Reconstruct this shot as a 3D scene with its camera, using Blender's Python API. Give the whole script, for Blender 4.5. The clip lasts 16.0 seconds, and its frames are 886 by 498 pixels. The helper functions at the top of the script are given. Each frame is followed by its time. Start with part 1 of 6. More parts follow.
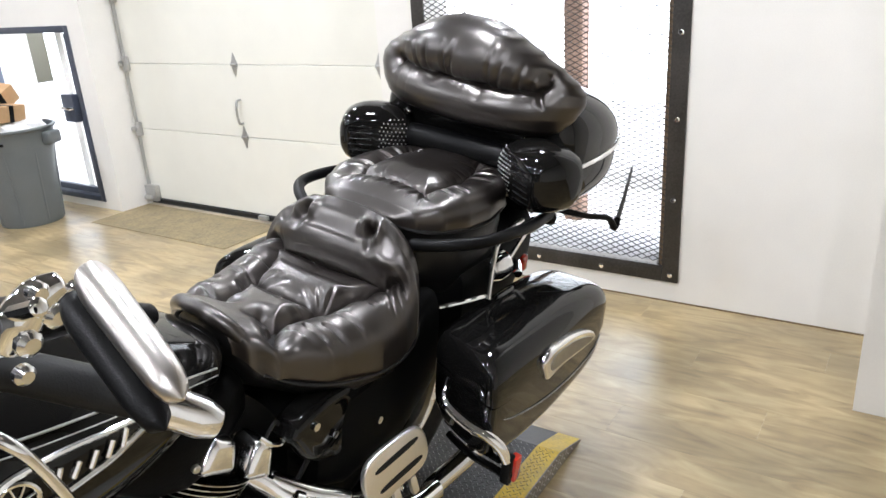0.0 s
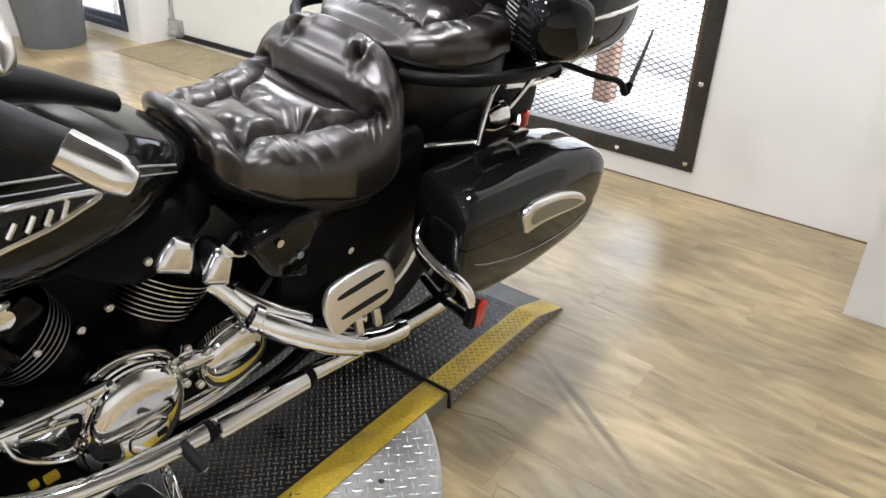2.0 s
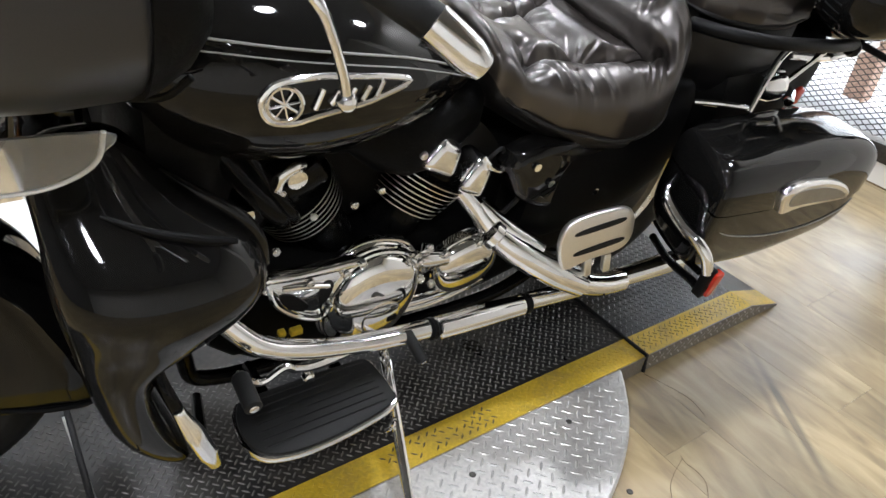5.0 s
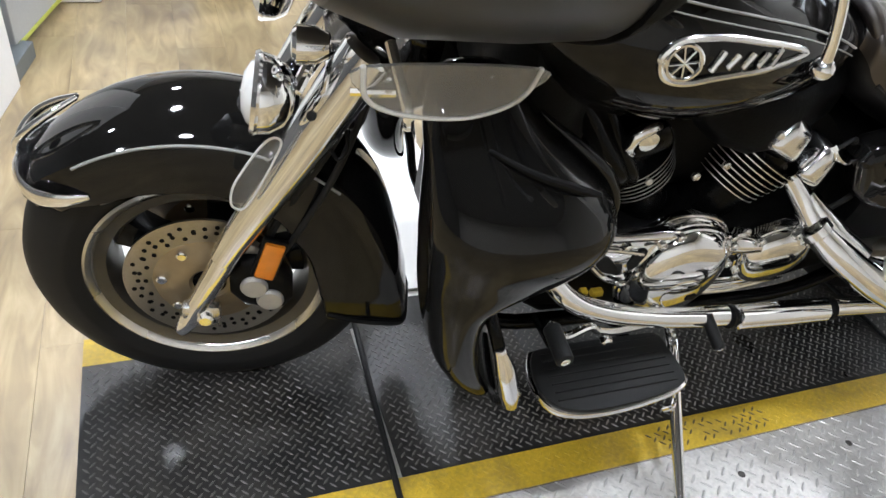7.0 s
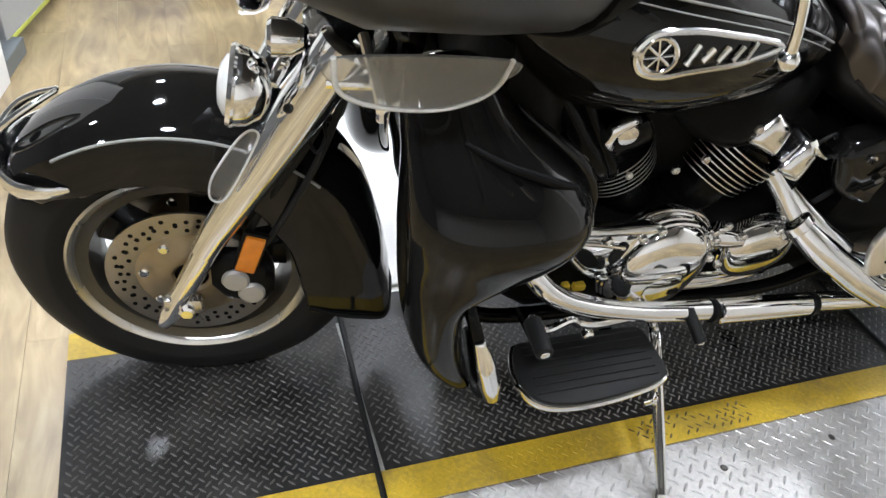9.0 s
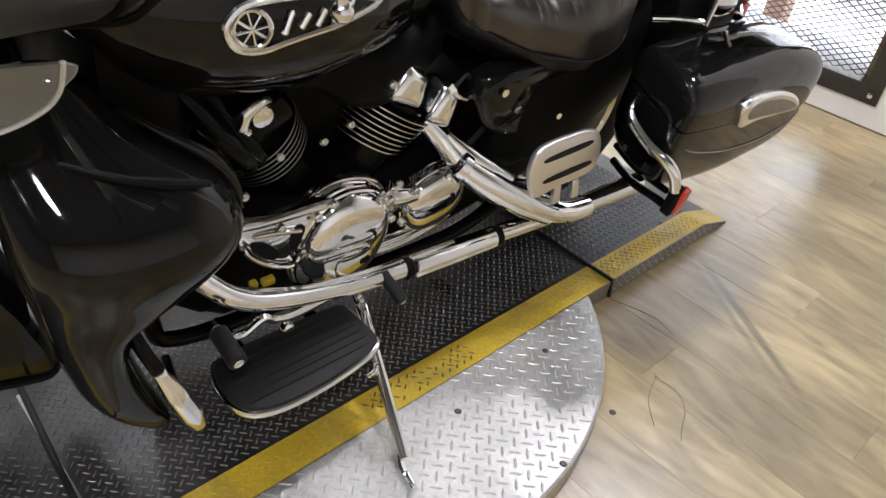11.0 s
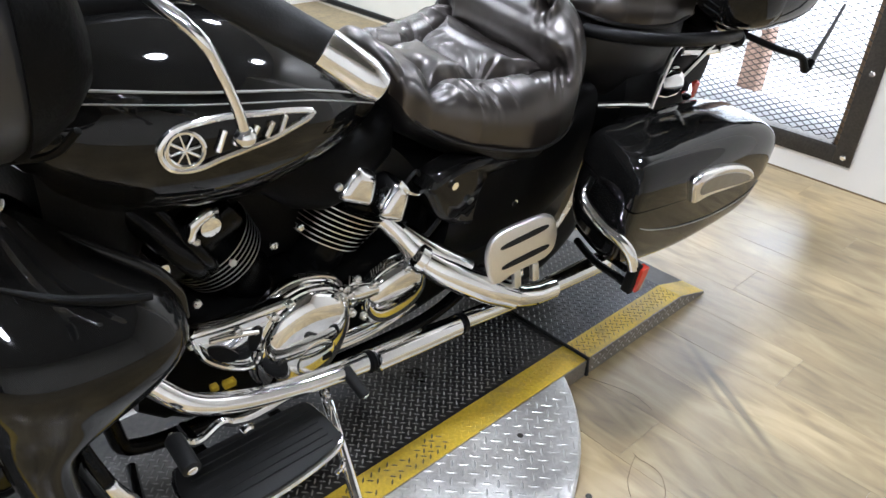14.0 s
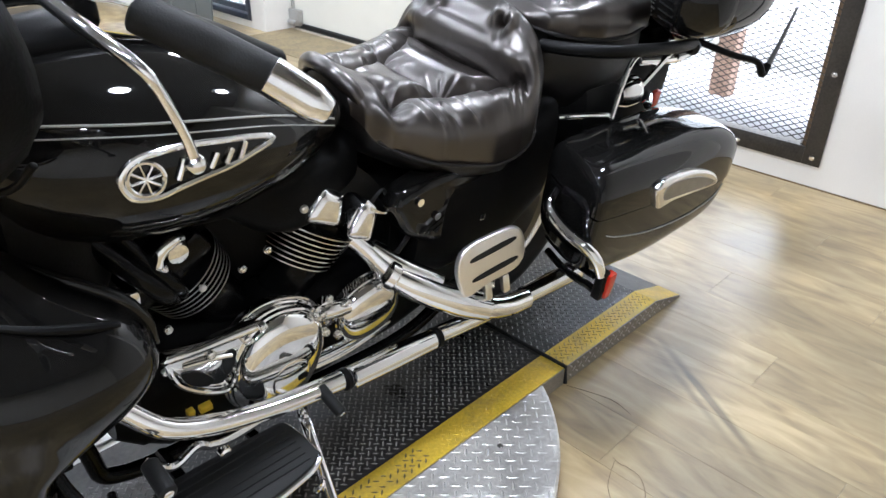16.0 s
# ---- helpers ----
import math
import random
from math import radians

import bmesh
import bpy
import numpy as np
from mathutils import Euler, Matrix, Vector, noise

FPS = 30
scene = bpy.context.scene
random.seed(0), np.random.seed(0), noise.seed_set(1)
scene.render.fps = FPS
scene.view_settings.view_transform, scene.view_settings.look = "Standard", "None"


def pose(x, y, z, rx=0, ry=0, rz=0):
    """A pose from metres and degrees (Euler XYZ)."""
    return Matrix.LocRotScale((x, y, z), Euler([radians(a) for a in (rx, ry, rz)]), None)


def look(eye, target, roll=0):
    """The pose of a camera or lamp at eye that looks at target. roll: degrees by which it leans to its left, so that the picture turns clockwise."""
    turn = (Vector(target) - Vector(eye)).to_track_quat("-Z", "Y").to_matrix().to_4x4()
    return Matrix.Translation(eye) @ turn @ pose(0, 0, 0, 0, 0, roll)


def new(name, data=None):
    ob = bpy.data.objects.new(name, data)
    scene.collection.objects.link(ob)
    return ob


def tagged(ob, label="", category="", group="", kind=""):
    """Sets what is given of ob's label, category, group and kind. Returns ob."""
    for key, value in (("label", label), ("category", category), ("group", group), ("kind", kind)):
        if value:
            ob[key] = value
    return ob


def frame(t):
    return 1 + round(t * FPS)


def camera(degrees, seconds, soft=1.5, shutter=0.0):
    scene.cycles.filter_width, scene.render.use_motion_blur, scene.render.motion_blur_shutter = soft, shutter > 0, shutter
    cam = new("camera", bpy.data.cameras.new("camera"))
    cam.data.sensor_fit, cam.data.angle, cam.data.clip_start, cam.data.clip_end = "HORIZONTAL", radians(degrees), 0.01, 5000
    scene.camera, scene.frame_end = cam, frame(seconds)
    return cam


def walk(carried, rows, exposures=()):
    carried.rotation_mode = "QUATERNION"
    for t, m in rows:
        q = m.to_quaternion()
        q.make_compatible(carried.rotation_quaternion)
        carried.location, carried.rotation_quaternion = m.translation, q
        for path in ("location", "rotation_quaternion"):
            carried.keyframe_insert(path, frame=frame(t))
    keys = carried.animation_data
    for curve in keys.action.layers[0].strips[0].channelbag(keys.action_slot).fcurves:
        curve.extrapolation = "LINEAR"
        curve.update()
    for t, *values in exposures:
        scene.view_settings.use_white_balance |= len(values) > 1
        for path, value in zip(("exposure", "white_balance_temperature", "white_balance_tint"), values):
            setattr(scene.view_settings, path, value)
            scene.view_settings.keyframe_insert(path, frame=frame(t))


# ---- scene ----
cam = camera(62.0, 16.0)
PATH = [
    (0, (0.323, -1.281, 1.429), (1.879, -0.232, 0.739), -3.7),
    (0.5, (0.385, -1.307, 1.414), (1.87, -0.197, 0.664), -1.9),
    (1, (0.396, -1.339, 1.386), (1.86, -0.245, 0.571), -1.0),
    (1.5, (0.388, -1.345, 1.34), (1.825, -0.281, 0.443), 1.0),
    (2, (0.384, -1.366, 1.312), (1.789, -0.326, 0.341), 1.9),
    (2.5, (0.375, -1.375, 1.288), (1.743, -0.343, 0.257), 3.2),
    (3, (0.361, -1.377, 1.277), (1.695, -0.31, 0.236), 3.8),
    (3.2, (0.353, -1.373, 1.274), (1.673, -0.283, 0.241), 3.9),
    (5.3, (0.212, -1.246, 1.255), (1.189, 0.077, 0.117), 7.6),
    (5.5, (0.188, -1.226, 1.249), (1.108, 0.103, 0.072), 7.6),
    (6, (0.128, -1.194, 1.237), (0.939, 0.189, 0.041), 7.4),
    (6.5, (0.066, -1.171, 1.225), (0.768, 0.254, 0.01), 7.2),
    (7, (0.009, -1.146, 1.212), (0.644, 0.296, -0.02), 8.6),
    (7.5, (-0.004, -1.151, 1.205), (0.622, 0.287, -0.036), 9.6),
    (8, (0.0, -1.166, 1.202), (0.627, 0.297, -0.009), 9.8),
    (8.2, (0.0, -1.16, 1.204), (0.607, 0.301, -0.019), 9.3),
    (10.3, (0.143, -1.177, 1.214), (1.03, 0.143, 0.002), 6.7),
    (10.5, (0.155, -1.173, 1.206), (1.123, 0.099, 0.004), 7.0),
    (11, (0.187, -1.201, 1.198), (1.362, -0.103, 0.009), 7.7),
    (11.5, (0.182, -1.225, 1.194), (1.438, -0.225, 0.0), 9.6),
    (12, (0.209, -1.247, 1.209), (1.438, -0.147, 0.078), 7.2),
    (12.5, (0.25, -1.265, 1.236), (1.452, -0.065, 0.18), 4.3),
    (13, (0.268, -1.277, 1.241), (1.495, -0.074, 0.217), 3.6),
    (13.5, (0.264, -1.28, 1.246), (1.49, -0.066, 0.234), 3.7),
    (14, (0.26, -1.281, 1.246), (1.477, -0.064, 0.228), 3.3),
    (14.5, (0.258, -1.286, 1.249), (1.483, -0.068, 0.241), 3.2),
    (15, (0.258, -1.297, 1.249), (1.486, -0.075, 0.25), 2.5),
    (15.5, (0.264, -1.317, 1.255), (1.502, -0.091, 0.273), 1.7),
    (16, (0.274, -1.334, 1.257), (1.524, -0.114, 0.282), 0.9),
]
walk(cam, [(t, look(eye, target, roll)) for t, eye, target, roll in PATH],
     [(0.0, 0.05, 6450, 10), (3.0, 0.0, 6500, 11), (6.5, 0.0, 6350, 9), (8.2, 0.1, 6250, 9), (10.3, -0.05, 6450, 11), (11.5, -0.12, 6550, 13), (12.5, 0.05, 6300, 11), (13.5, 0.15, 6100, 10), (16.0, 0.2, 6050, 10)])

# ---------------------------------------------------------------- light
world = bpy.data.worlds.new("world")
scene.world = world
world.use_nodes = True
wn = world.node_tree.nodes
sky = wn.new("ShaderNodeTexSky")
sky.sky_type, sky.sun_disc, sky.sun_elevation, sky.sun_rotation = "NISHITA", False, radians(45), radians(182)
wn["Background"].inputs["Strength"].default_value = 0.15
world.node_tree.links.new(sky.outputs[0], wn["Background"].inputs["Color"])
scene.view_settings.exposure = 0.0

# hazy low daylight that runs along the outside of the wall
sun = new("sun", bpy.data.lights.new("sun", "SUN"))
sun.data.energy, sun.data.angle, sun.data.color = 5.0, radians(10), (1.0, 0.98, 0.95)
sun.matrix_world = look((6.0, -8.0, 8.0), (6.3, 0.0, 0.0))



# ---------------------------------------------------------------- materials
def material(name, colour, rough=0.5, metal=0.0, coat=0.0, bump=0.0, scale=60.0, vary=0.12, big=6.0, spec=0.5, detail=6.0, rvary=0.1):
    """Surface with two scales of variation in colour, gloss and relief."""
    m = bpy.data.materials.new(name)
    m.use_nodes = True
    n, l = m.node_tree.nodes, m.node_tree.links
    b = n["Principled BSDF"]
    co = n.new("ShaderNodeTexCoord")
    fine, wide = n.new("ShaderNodeTexNoise"), n.new("ShaderNodeTexNoise")
    fine.inputs["Scale"].default_value, wide.inputs["Scale"].default_value = scale, big
    fine.inputs["Detail"].default_value = wide.inputs["Detail"].default_value = detail
    l.new(co.outputs["Object"], fine.inputs["Vector"])
    l.new(co.outputs["Object"], wide.inputs["Vector"])
    add = n.new("ShaderNodeMath")
    add.operation = "ADD"
    l.new(fine.outputs["Fac"], add.inputs[0])
    l.new(wide.outputs["Fac"], add.inputs[1])
    mr = n.new("ShaderNodeMapRange")
    mr.inputs["From Min"].default_value, mr.inputs["From Max"].default_value = 0.6, 1.4
    mr.inputs["To Min"].default_value, mr.inputs["To Max"].default_value = 1 - vary, 1 + vary
    l.new(add.outputs[0], mr.inputs["Value"])
    mix = n.new("ShaderNodeVectorMath")
    mix.operation = "SCALE"
    mix.inputs[0].default_value = colour
    l.new(mr.outputs[0], mix.inputs["Scale"])
    l.new(mix.outputs[0], b.inputs["Base Color"])
    rr = n.new("ShaderNodeMapRange")
    rr.inputs["From Min"].default_value, rr.inputs["From Max"].default_value = 0.3, 0.7
    rr.inputs["To Min"].default_value, rr.inputs["To Max"].default_value = max(0.0, rough * (1 - rvary)), rough * (1 + rvary)
    l.new(wide.outputs["Fac"], rr.inputs["Value"])
    l.new(rr.outputs[0], b.inputs["Roughness"])
    b.inputs["Metallic"].default_value = metal
    b.inputs["Coat Weight"].default_value = coat
    b.inputs["Coat Roughness"].default_value = 0.03
    b.inputs["Specular IOR Level"].default_value = spec
    if bump:
        bp = n.new("ShaderNodeBump")
        bp.inputs["Strength"].default_value, bp.inputs["Distance"].default_value = bump, 0.002
        l.new(fine.outputs["Fac"], bp.inputs["Height"])
        l.new(bp.outputs[0], b.inputs["Normal"])
    return m


def glass(name, colour=(1, 1, 1), rough=0.02):
    m = bpy.data.materials.new(name)
    m.use_nodes = True
    b = m.node_tree.nodes["Principled BSDF"]
    b.inputs["Base Color"].default_value = (*colour, 1)
    b.inputs["Roughness"].default_value = rough
    b.inputs["Transmission Weight"].default_value = 1.0
    b.inputs["IOR"].default_value = 1.3
    return m


def glow(name, colour, strength):
    m = bpy.data.materials.new(name)
    m.use_nodes = True
    n, l = m.node_tree.nodes, m.node_tree.links
    e = n.new("ShaderNodeEmission")
    e.inputs["Color"].default_value, e.inputs["Strength"].default_value = (*colour, 1), strength
    l.new(e.outputs[0], n["Material Output"].inputs["Surface"])
    return m


WALL = material("white_wall_paint", (0.80, 0.78, 0.74), 0.6, bump=0.15, scale=180, vary=0.03)
DOORW = material("cream_door_steel", (0.78, 0.77, 0.70), 0.35, bump=0.1, scale=240, vary=0.03)
CEIL = material("dark_ceiling_paint", (0.14, 0.14, 0.14), 0.8, vary=0.1)
DIMW = material("dark_grey_wall_paint", (0.10, 0.10, 0.10), 0.7, vary=0.08)
def oak():
    """Printed oak boards: every board its own tone, long grain, knots and worn sheen."""
    m = bpy.data.materials.new("oak_laminate")
    m.use_nodes = True
    n, l = m.node_tree.nodes, m.node_tree.links
    b = n["Principled BSDF"]
    co, info = n.new("ShaderNodeTexCoord"), n.new("ShaderNodeObjectInfo")
    shift = n.new("ShaderNodeVectorMath")
    shift.operation = "MULTIPLY_ADD"
    comb = n.new("ShaderNodeCombineXYZ")
    for k in range(3):
        l.new(info.outputs["Random"], comb.inputs[k])
    l.new(comb.outputs[0], shift.inputs[0])
    shift.inputs[1].default_value = (37, 91, 13)
    l.new(co.outputs["Object"], shift.inputs[2])
    stretch = n.new("ShaderNodeMapping")
    stretch.inputs["Scale"].default_value = (6.5, 1.5, 6.5)
    l.new(shift.outputs[0], stretch.inputs["Vector"])
    grain, blot = n.new("ShaderNodeTexNoise"), n.new("ShaderNodeTexNoise")
    grain.inputs["Scale"].default_value, grain.inputs["Detail"].default_value, grain.inputs["Distortion"].default_value = 2.3, 10, 1.4
    l.new(stretch.outputs[0], grain.inputs["Vector"])
    geo = n.new("ShaderNodeNewGeometry")
    blot.inputs["Scale"].default_value, blot.inputs["Detail"].default_value = 2.6, 8
    l.new(geo.outputs["Position"], blot.inputs["Vector"])
    ramp = n.new("ShaderNodeValToRGB")
    e = ramp.color_ramp.elements
    e[0].position, e[0].color = 0.22, (0.185, 0.132, 0.068, 1)
    e[1].position, e[1].color = 0.78, (0.49, 0.392, 0.215, 1)
    mid = e.new(0.48)
    mid.color = (0.345, 0.256, 0.128, 1)
    l.new(grain.outputs["Fac"], ramp.inputs["Fac"])
    tone = n.new("ShaderNodeMapRange")
    tone.inputs["To Min"].default_value, tone.inputs["To Max"].default_value = 0.82, 1.14
    l.new(info.outputs["Random"], tone.inputs["Value"])
    dirt = n.new("ShaderNodeMapRange")
    dirt.inputs["From Min"].default_value, dirt.inputs["From Max"].default_value = 0.35, 0.65
    dirt.inputs["To Min"].default_value, dirt.inputs["To Max"].default_value = 0.70, 1.14
    l.new(blot.outputs["Fac"], dirt.inputs["Value"])
    mul = n.new("ShaderNodeMath")
    mul.operation = "MULTIPLY"
    l.new(tone.outputs[0], mul.inputs[0])
    l.new(dirt.outputs[0], mul.inputs[1])
    sc = n.new("ShaderNodeVectorMath")
    sc.operation = "SCALE"
    l.new(ramp.outputs["Color"], sc.inputs[0])
    l.new(mul.outputs[0], sc.inputs["Scale"])
    # specks of dirt and the tyre rubs by the ramp
    spot = n.new("ShaderNodeTexVoronoi")
    spot.inputs["Scale"].default_value = 2.6
    l.new(geo.outputs["Position"], spot.inputs["Vector"])
    speck = n.new("ShaderNodeMapRange")
    speck.inputs["From Min"].default_value, speck.inputs["From Max"].default_value = 0.012, 0.03
    l.new(spot.outputs["Distance"], speck.inputs["Value"])
    sep = n.new("ShaderNodeSeparateXYZ")
    l.new(geo.outputs["Position"], sep.inputs[0])

    def calc(op, p, q, r=None):
        k = n.new("ShaderNodeMath")
        k.operation = op
        for i, v in enumerate((p, q, r)):
            if v is None:
                continue
            if isinstance(v, (int, float)):
                k.inputs[i].default_value = v
            else:
                l.new(v, k.inputs[i])
        return k.outputs[0]

    # distance from, and way along, the rubbed line
    off = calc("SUBTRACT", calc("MULTIPLY", calc("SUBTRACT", sep.outputs["X"], 1.885), 0.846), calc("MULTIPLY", calc("ADD", sep.outputs["Y"], 0.755), 0.533))
    way = calc("ADD", calc("MULTIPLY", calc("SUBTRACT", sep.outputs["X"], 1.885), 0.533), calc("MULTIPLY", calc("ADD", sep.outputs["Y"], 0.755), 0.846))
    band = calc("MULTIPLY", calc("SUBTRACT", 1.0, calc("SMOOTH_MIN", calc("DIVIDE", calc("ABSOLUTE", off, 0.0), 0.045), 1.0, 0.1)), calc("ADD", 0.5, calc("MULTIPLY", calc("SINE", calc("MULTIPLY", off, 150.0), 0.0), 0.5)))
    ends = calc("MAXIMUM", calc("SUBTRACT", 1.0, calc("DIVIDE", calc("ABSOLUTE", way, 0.0), 0.34)), 0.0)
    rub = calc("SUBTRACT", 1.0, calc("MULTIPLY", calc("MULTIPLY", band, ends), calc("MULTIPLY", blot.outputs["Fac"], 2.2)))
    worn = n.new("ShaderNodeVectorMath")
    worn.operation = "SCALE"
    l.new(sc.outputs[0], worn.inputs[0])
    l.new(calc("MULTIPLY", calc("MAXIMUM", rub, 0.4), calc("ADD", calc("MULTIPLY", speck.outputs[0], 0.7), 0.3)), worn.inputs["Scale"])
    l.new(worn.outputs[0], b.inputs["Base Color"])
    rr = n.new("ShaderNodeMapRange")
    rr.inputs["From Min"].default_value, rr.inputs["From Max"].default_value = 0.35, 0.65
    rr.inputs["To Min"].default_value, rr.inputs["To Max"].default_value = 0.28, 0.42
    l.new(blot.outputs["Fac"], rr.inputs["Value"])
    l.new(rr.outputs[0], b.inputs["Roughness"])
    bp = n.new("ShaderNodeBump")
    b.inputs["Specular IOR Level"].default_value = 0.9
    b.inputs["Coat Weight"].default_value, b.inputs["Coat Roughness"].default_value = 0.3, 0.28
    bp.inputs["Strength"].default_value, bp.inputs["Distance"].default_value = 0.12, 0.002
    l.new(grain.outputs["Fac"], bp.inputs["Height"])
    l.new(bp.outputs[0], b.inputs["Normal"])
    return m


PLANK = oak()
JOINT = material("floor_underlay", (0.10, 0.08, 0.05), 0.8)
PAINT = material("black_gloss_paint", (0.006, 0.0058, 0.0055), 0.045, vary=0.1, rvary=0.25, spec=0.36)
SATIN = material("satin_black_plastic", (0.0045, 0.0045, 0.0047), 0.42, bump=0.2, scale=400, spec=0.12)
DULLB = material("dull_black_casting", (0.0035, 0.0035, 0.0035), 0.5, bump=0.3, scale=200, vary=0.3, spec=0.08)
FRAMEB = material("black_frame_enamel", (0.0035, 0.0035, 0.0035), 0.2, spec=0.13)
CHROME = material("chrome", (0.95, 0.955, 0.96), 0.07, metal=1.0, vary=0.02)
ALU = material("polished_aluminium", (0.80, 0.79, 0.76), 0.27, metal=1.0, vary=0.05)
LEATHER = material("black_leather", (0.009, 0.0068, 0.0058), 0.31, bump=0.10, scale=420, vary=0.2, spec=1.0)
LEATHER.node_tree.nodes["Principled BSDF"].inputs["IOR"].default_value = 1.55
LEATHER.node_tree.nodes["Principled BSDF"].inputs["Specular Tint"].default_value = (1.0, 0.935, 0.89, 1)
LEATHER.node_tree.nodes["Principled BSDF"].inputs["Coat Weight"].default_value = 0.25
LEATHER.node_tree.nodes["Principled BSDF"].inputs["Coat Roughness"].default_value = 0.22
RUBBER = material("black_rubber", (0.010, 0.010, 0.010), 0.6, bump=0.2, scale=300, spec=0.3)
def dusty(name, clean, dust, rough, metal, spec, scale, lo, hi):
    """Painted or bare plate with patches of grey dust and scuffs."""
    m = material(name, clean, rough, metal=metal, bump=0.2, scale=120, vary=0.25, spec=spec, rvary=0.3)
    n, l = m.node_tree.nodes, m.node_tree.links
    b = n["Principled BSDF"]
    geo = n.new("ShaderNodeNewGeometry")
    patch, speck = n.new("ShaderNodeTexNoise"), n.new("ShaderNodeTexNoise")
    patch.inputs["Scale"].default_value, patch.inputs["Detail"].default_value, patch.inputs["Distortion"].default_value = scale, 9, 0.6
    speck.inputs["Scale"].default_value, speck.inputs["Detail"].default_value = scale * 14, 4
    l.new(geo.outputs["Position"], patch.inputs["Vector"])
    l.new(geo.outputs["Position"], speck.inputs["Vector"])
    add = n.new("ShaderNodeMath")
    add.operation = "MULTIPLY_ADD"
    add.inputs[1].default_value = 0.35
    l.new(speck.outputs["Fac"], add.inputs[0])
    l.new(patch.outputs["Fac"], add.inputs[2])
    mr = n.new("ShaderNodeMapRange")
    mr.inputs["From Min"].default_value, mr.inputs["From Max"].default_value = lo, hi
    l.new(add.outputs[0], mr.inputs["Value"])
    mix = n.new("ShaderNodeMix")
    mix.data_type = "RGBA"
    base = b.inputs["Base Color"].links[0].from_socket
    l.new(base, mix.inputs["A"])
    mix.inputs["B"].default_value = (*dust, 1)
    l.new(mr.outputs[0], mix.inputs["Factor"])
    l.new(mix.outputs["Result"], b.inputs["Base Color"])
    return m


TREAD_B = dusty("black_deck_paint", (0.016, 0.0155, 0.015), (0.058, 0.053, 0.046), 0.36, 0.0, 0.4, 5.0, 0.58, 0.92)
TREAD_S = dusty("bare_diamond_plate", (0.60, 0.585, 0.56), (0.34, 0.325, 0.30), 0.40, 0.7, 0.5, 4.0, 0.66, 1.0)
YELLOW = dusty("yellow_safety_paint", (0.62, 0.42, 0.03), (0.33, 0.235, 0.05), 0.48, 0.0, 0.5, 7.0, 0.66, 0.95)
BLUEST = material("blue_grey_steel", (0.075, 0.088, 0.12), 0.4, metal=0.4, bump=0.2, scale=120, vary=0.25)
STEEL = material("blackened_steel", (0.06, 0.055, 0.05), 0.45, metal=0.6, bump=0.3, scale=120, vary=0.4)
ORANGE = material("amber_lens", (0.75, 0.24, 0.02), 0.15, coat=0.5)
RED = material("red_lens", (0.55, 0.03, 0.015), 0.15, coat=0.5)
GREYP = material("grey_bin_plastic", (0.13, 0.145, 0.15), 0.45, bump=0.2, scale=200)
CARD = material("brown_cardboard", (0.42, 0.26, 0.13), 0.8)
CHROMEW = material("bright_chrome", (0.95, 0.955, 0.96), 0.13, metal=1.0, vary=0.02)
DISCM = material("brake_disc_steel", (0.42, 0.39, 0.34), 0.3, metal=1.0, bump=0.1, scale=200)
RIMD = material("dull_rim_metal", (0.15, 0.14, 0.12), 0.35, metal=0.8, vary=0.1)
LATCHG = material("grey_brushed_latch", (0.30, 0.295, 0.28), 0.4, metal=0.9, vary=0.1)
CARRIER = material("tan_anodised_metal", (0.36, 0.29, 0.19), 0.35, metal=0.8)
CALIPER = material("grey_cast_metal", (0.45, 0.44, 0.42), 0.45, metal=0.4)
SILVER = material("silver_stripe", (0.30, 0.30, 0.29), 0.35)
FAIRING = material("satin_black_fairing", (0.028, 0.028, 0.029), 0.36, bump=0.05, scale=500, spec=0.5)
VINYL = material("black_vinyl", (0.006, 0.0055, 0.0055), 0.36, bump=0.2, scale=500, spec=0.35)
GRILLE = material("grille_glint_metal", (0.75, 0.75, 0.74), 0.3, metal=1.0)
GREYM = material("grey_rod", (0.12, 0.12, 0.12), 0.4)
CLEARW = material("frosted_lens", (0.75, 0.75, 0.73), 0.2, coat=0.6)
CLEAR = glass("clear_acrylic", (0.93, 0.94, 0.93), 0.05)
CLEAR.node_tree.nodes["Principled BSDF"].inputs["Transmission Weight"].default_value = 0.92
# White share mixed into the clear wing stands in for its grey reflections.
WING = glass("hazed_wing_acrylic", (0.84, 0.85, 0.86), 0.03)
WING.node_tree.nodes["Principled BSDF"].inputs["Transmission Weight"].default_value = 0.86
WING.node_tree.nodes["Principled BSDF"].inputs["IOR"].default_value = 1.5
ALUB = material("satin_aluminium", (0.86, 0.84, 0.80), 0.36, metal=1.0, bump=0.05, scale=200, vary=0.04)
SIDEP = material("dull_side_plate", (0.26, 0.24, 0.21), 0.5, metal=0.6, bump=0.2, scale=160, vary=0.3)
SNOW = material("snowy_ground", (0.88, 0.89, 0.90), 0.8, scale=8, vary=0.08)
WOODB = material("brown_stained_wood", (0.15, 0.10, 0.055), 0.6, bump=0.3, scale=90, vary=0.35)
POSTW = material("red_brown_wood", (0.22, 0.14, 0.105), 0.7, bump=0.3, scale=60, vary=0.3)
STONE = material("pale_concrete", (0.62, 0.62, 0.62), 0.8, bump=0.2, scale=60)
GALV = material("galvanised_steel", (0.50, 0.50, 0.49), 0.4, metal=0.8, bump=0.1, scale=80, vary=0.15)
GLASSW = glass("window_glass", (1, 1, 1), 0.0)
# Worn deck crests, with the glints they catch put into the lighter colour.
TREAD_BL = material("worn_glinting_tread", (0.15, 0.145, 0.135), 0.33, metal=0.6, vary=0.4, scale=40)
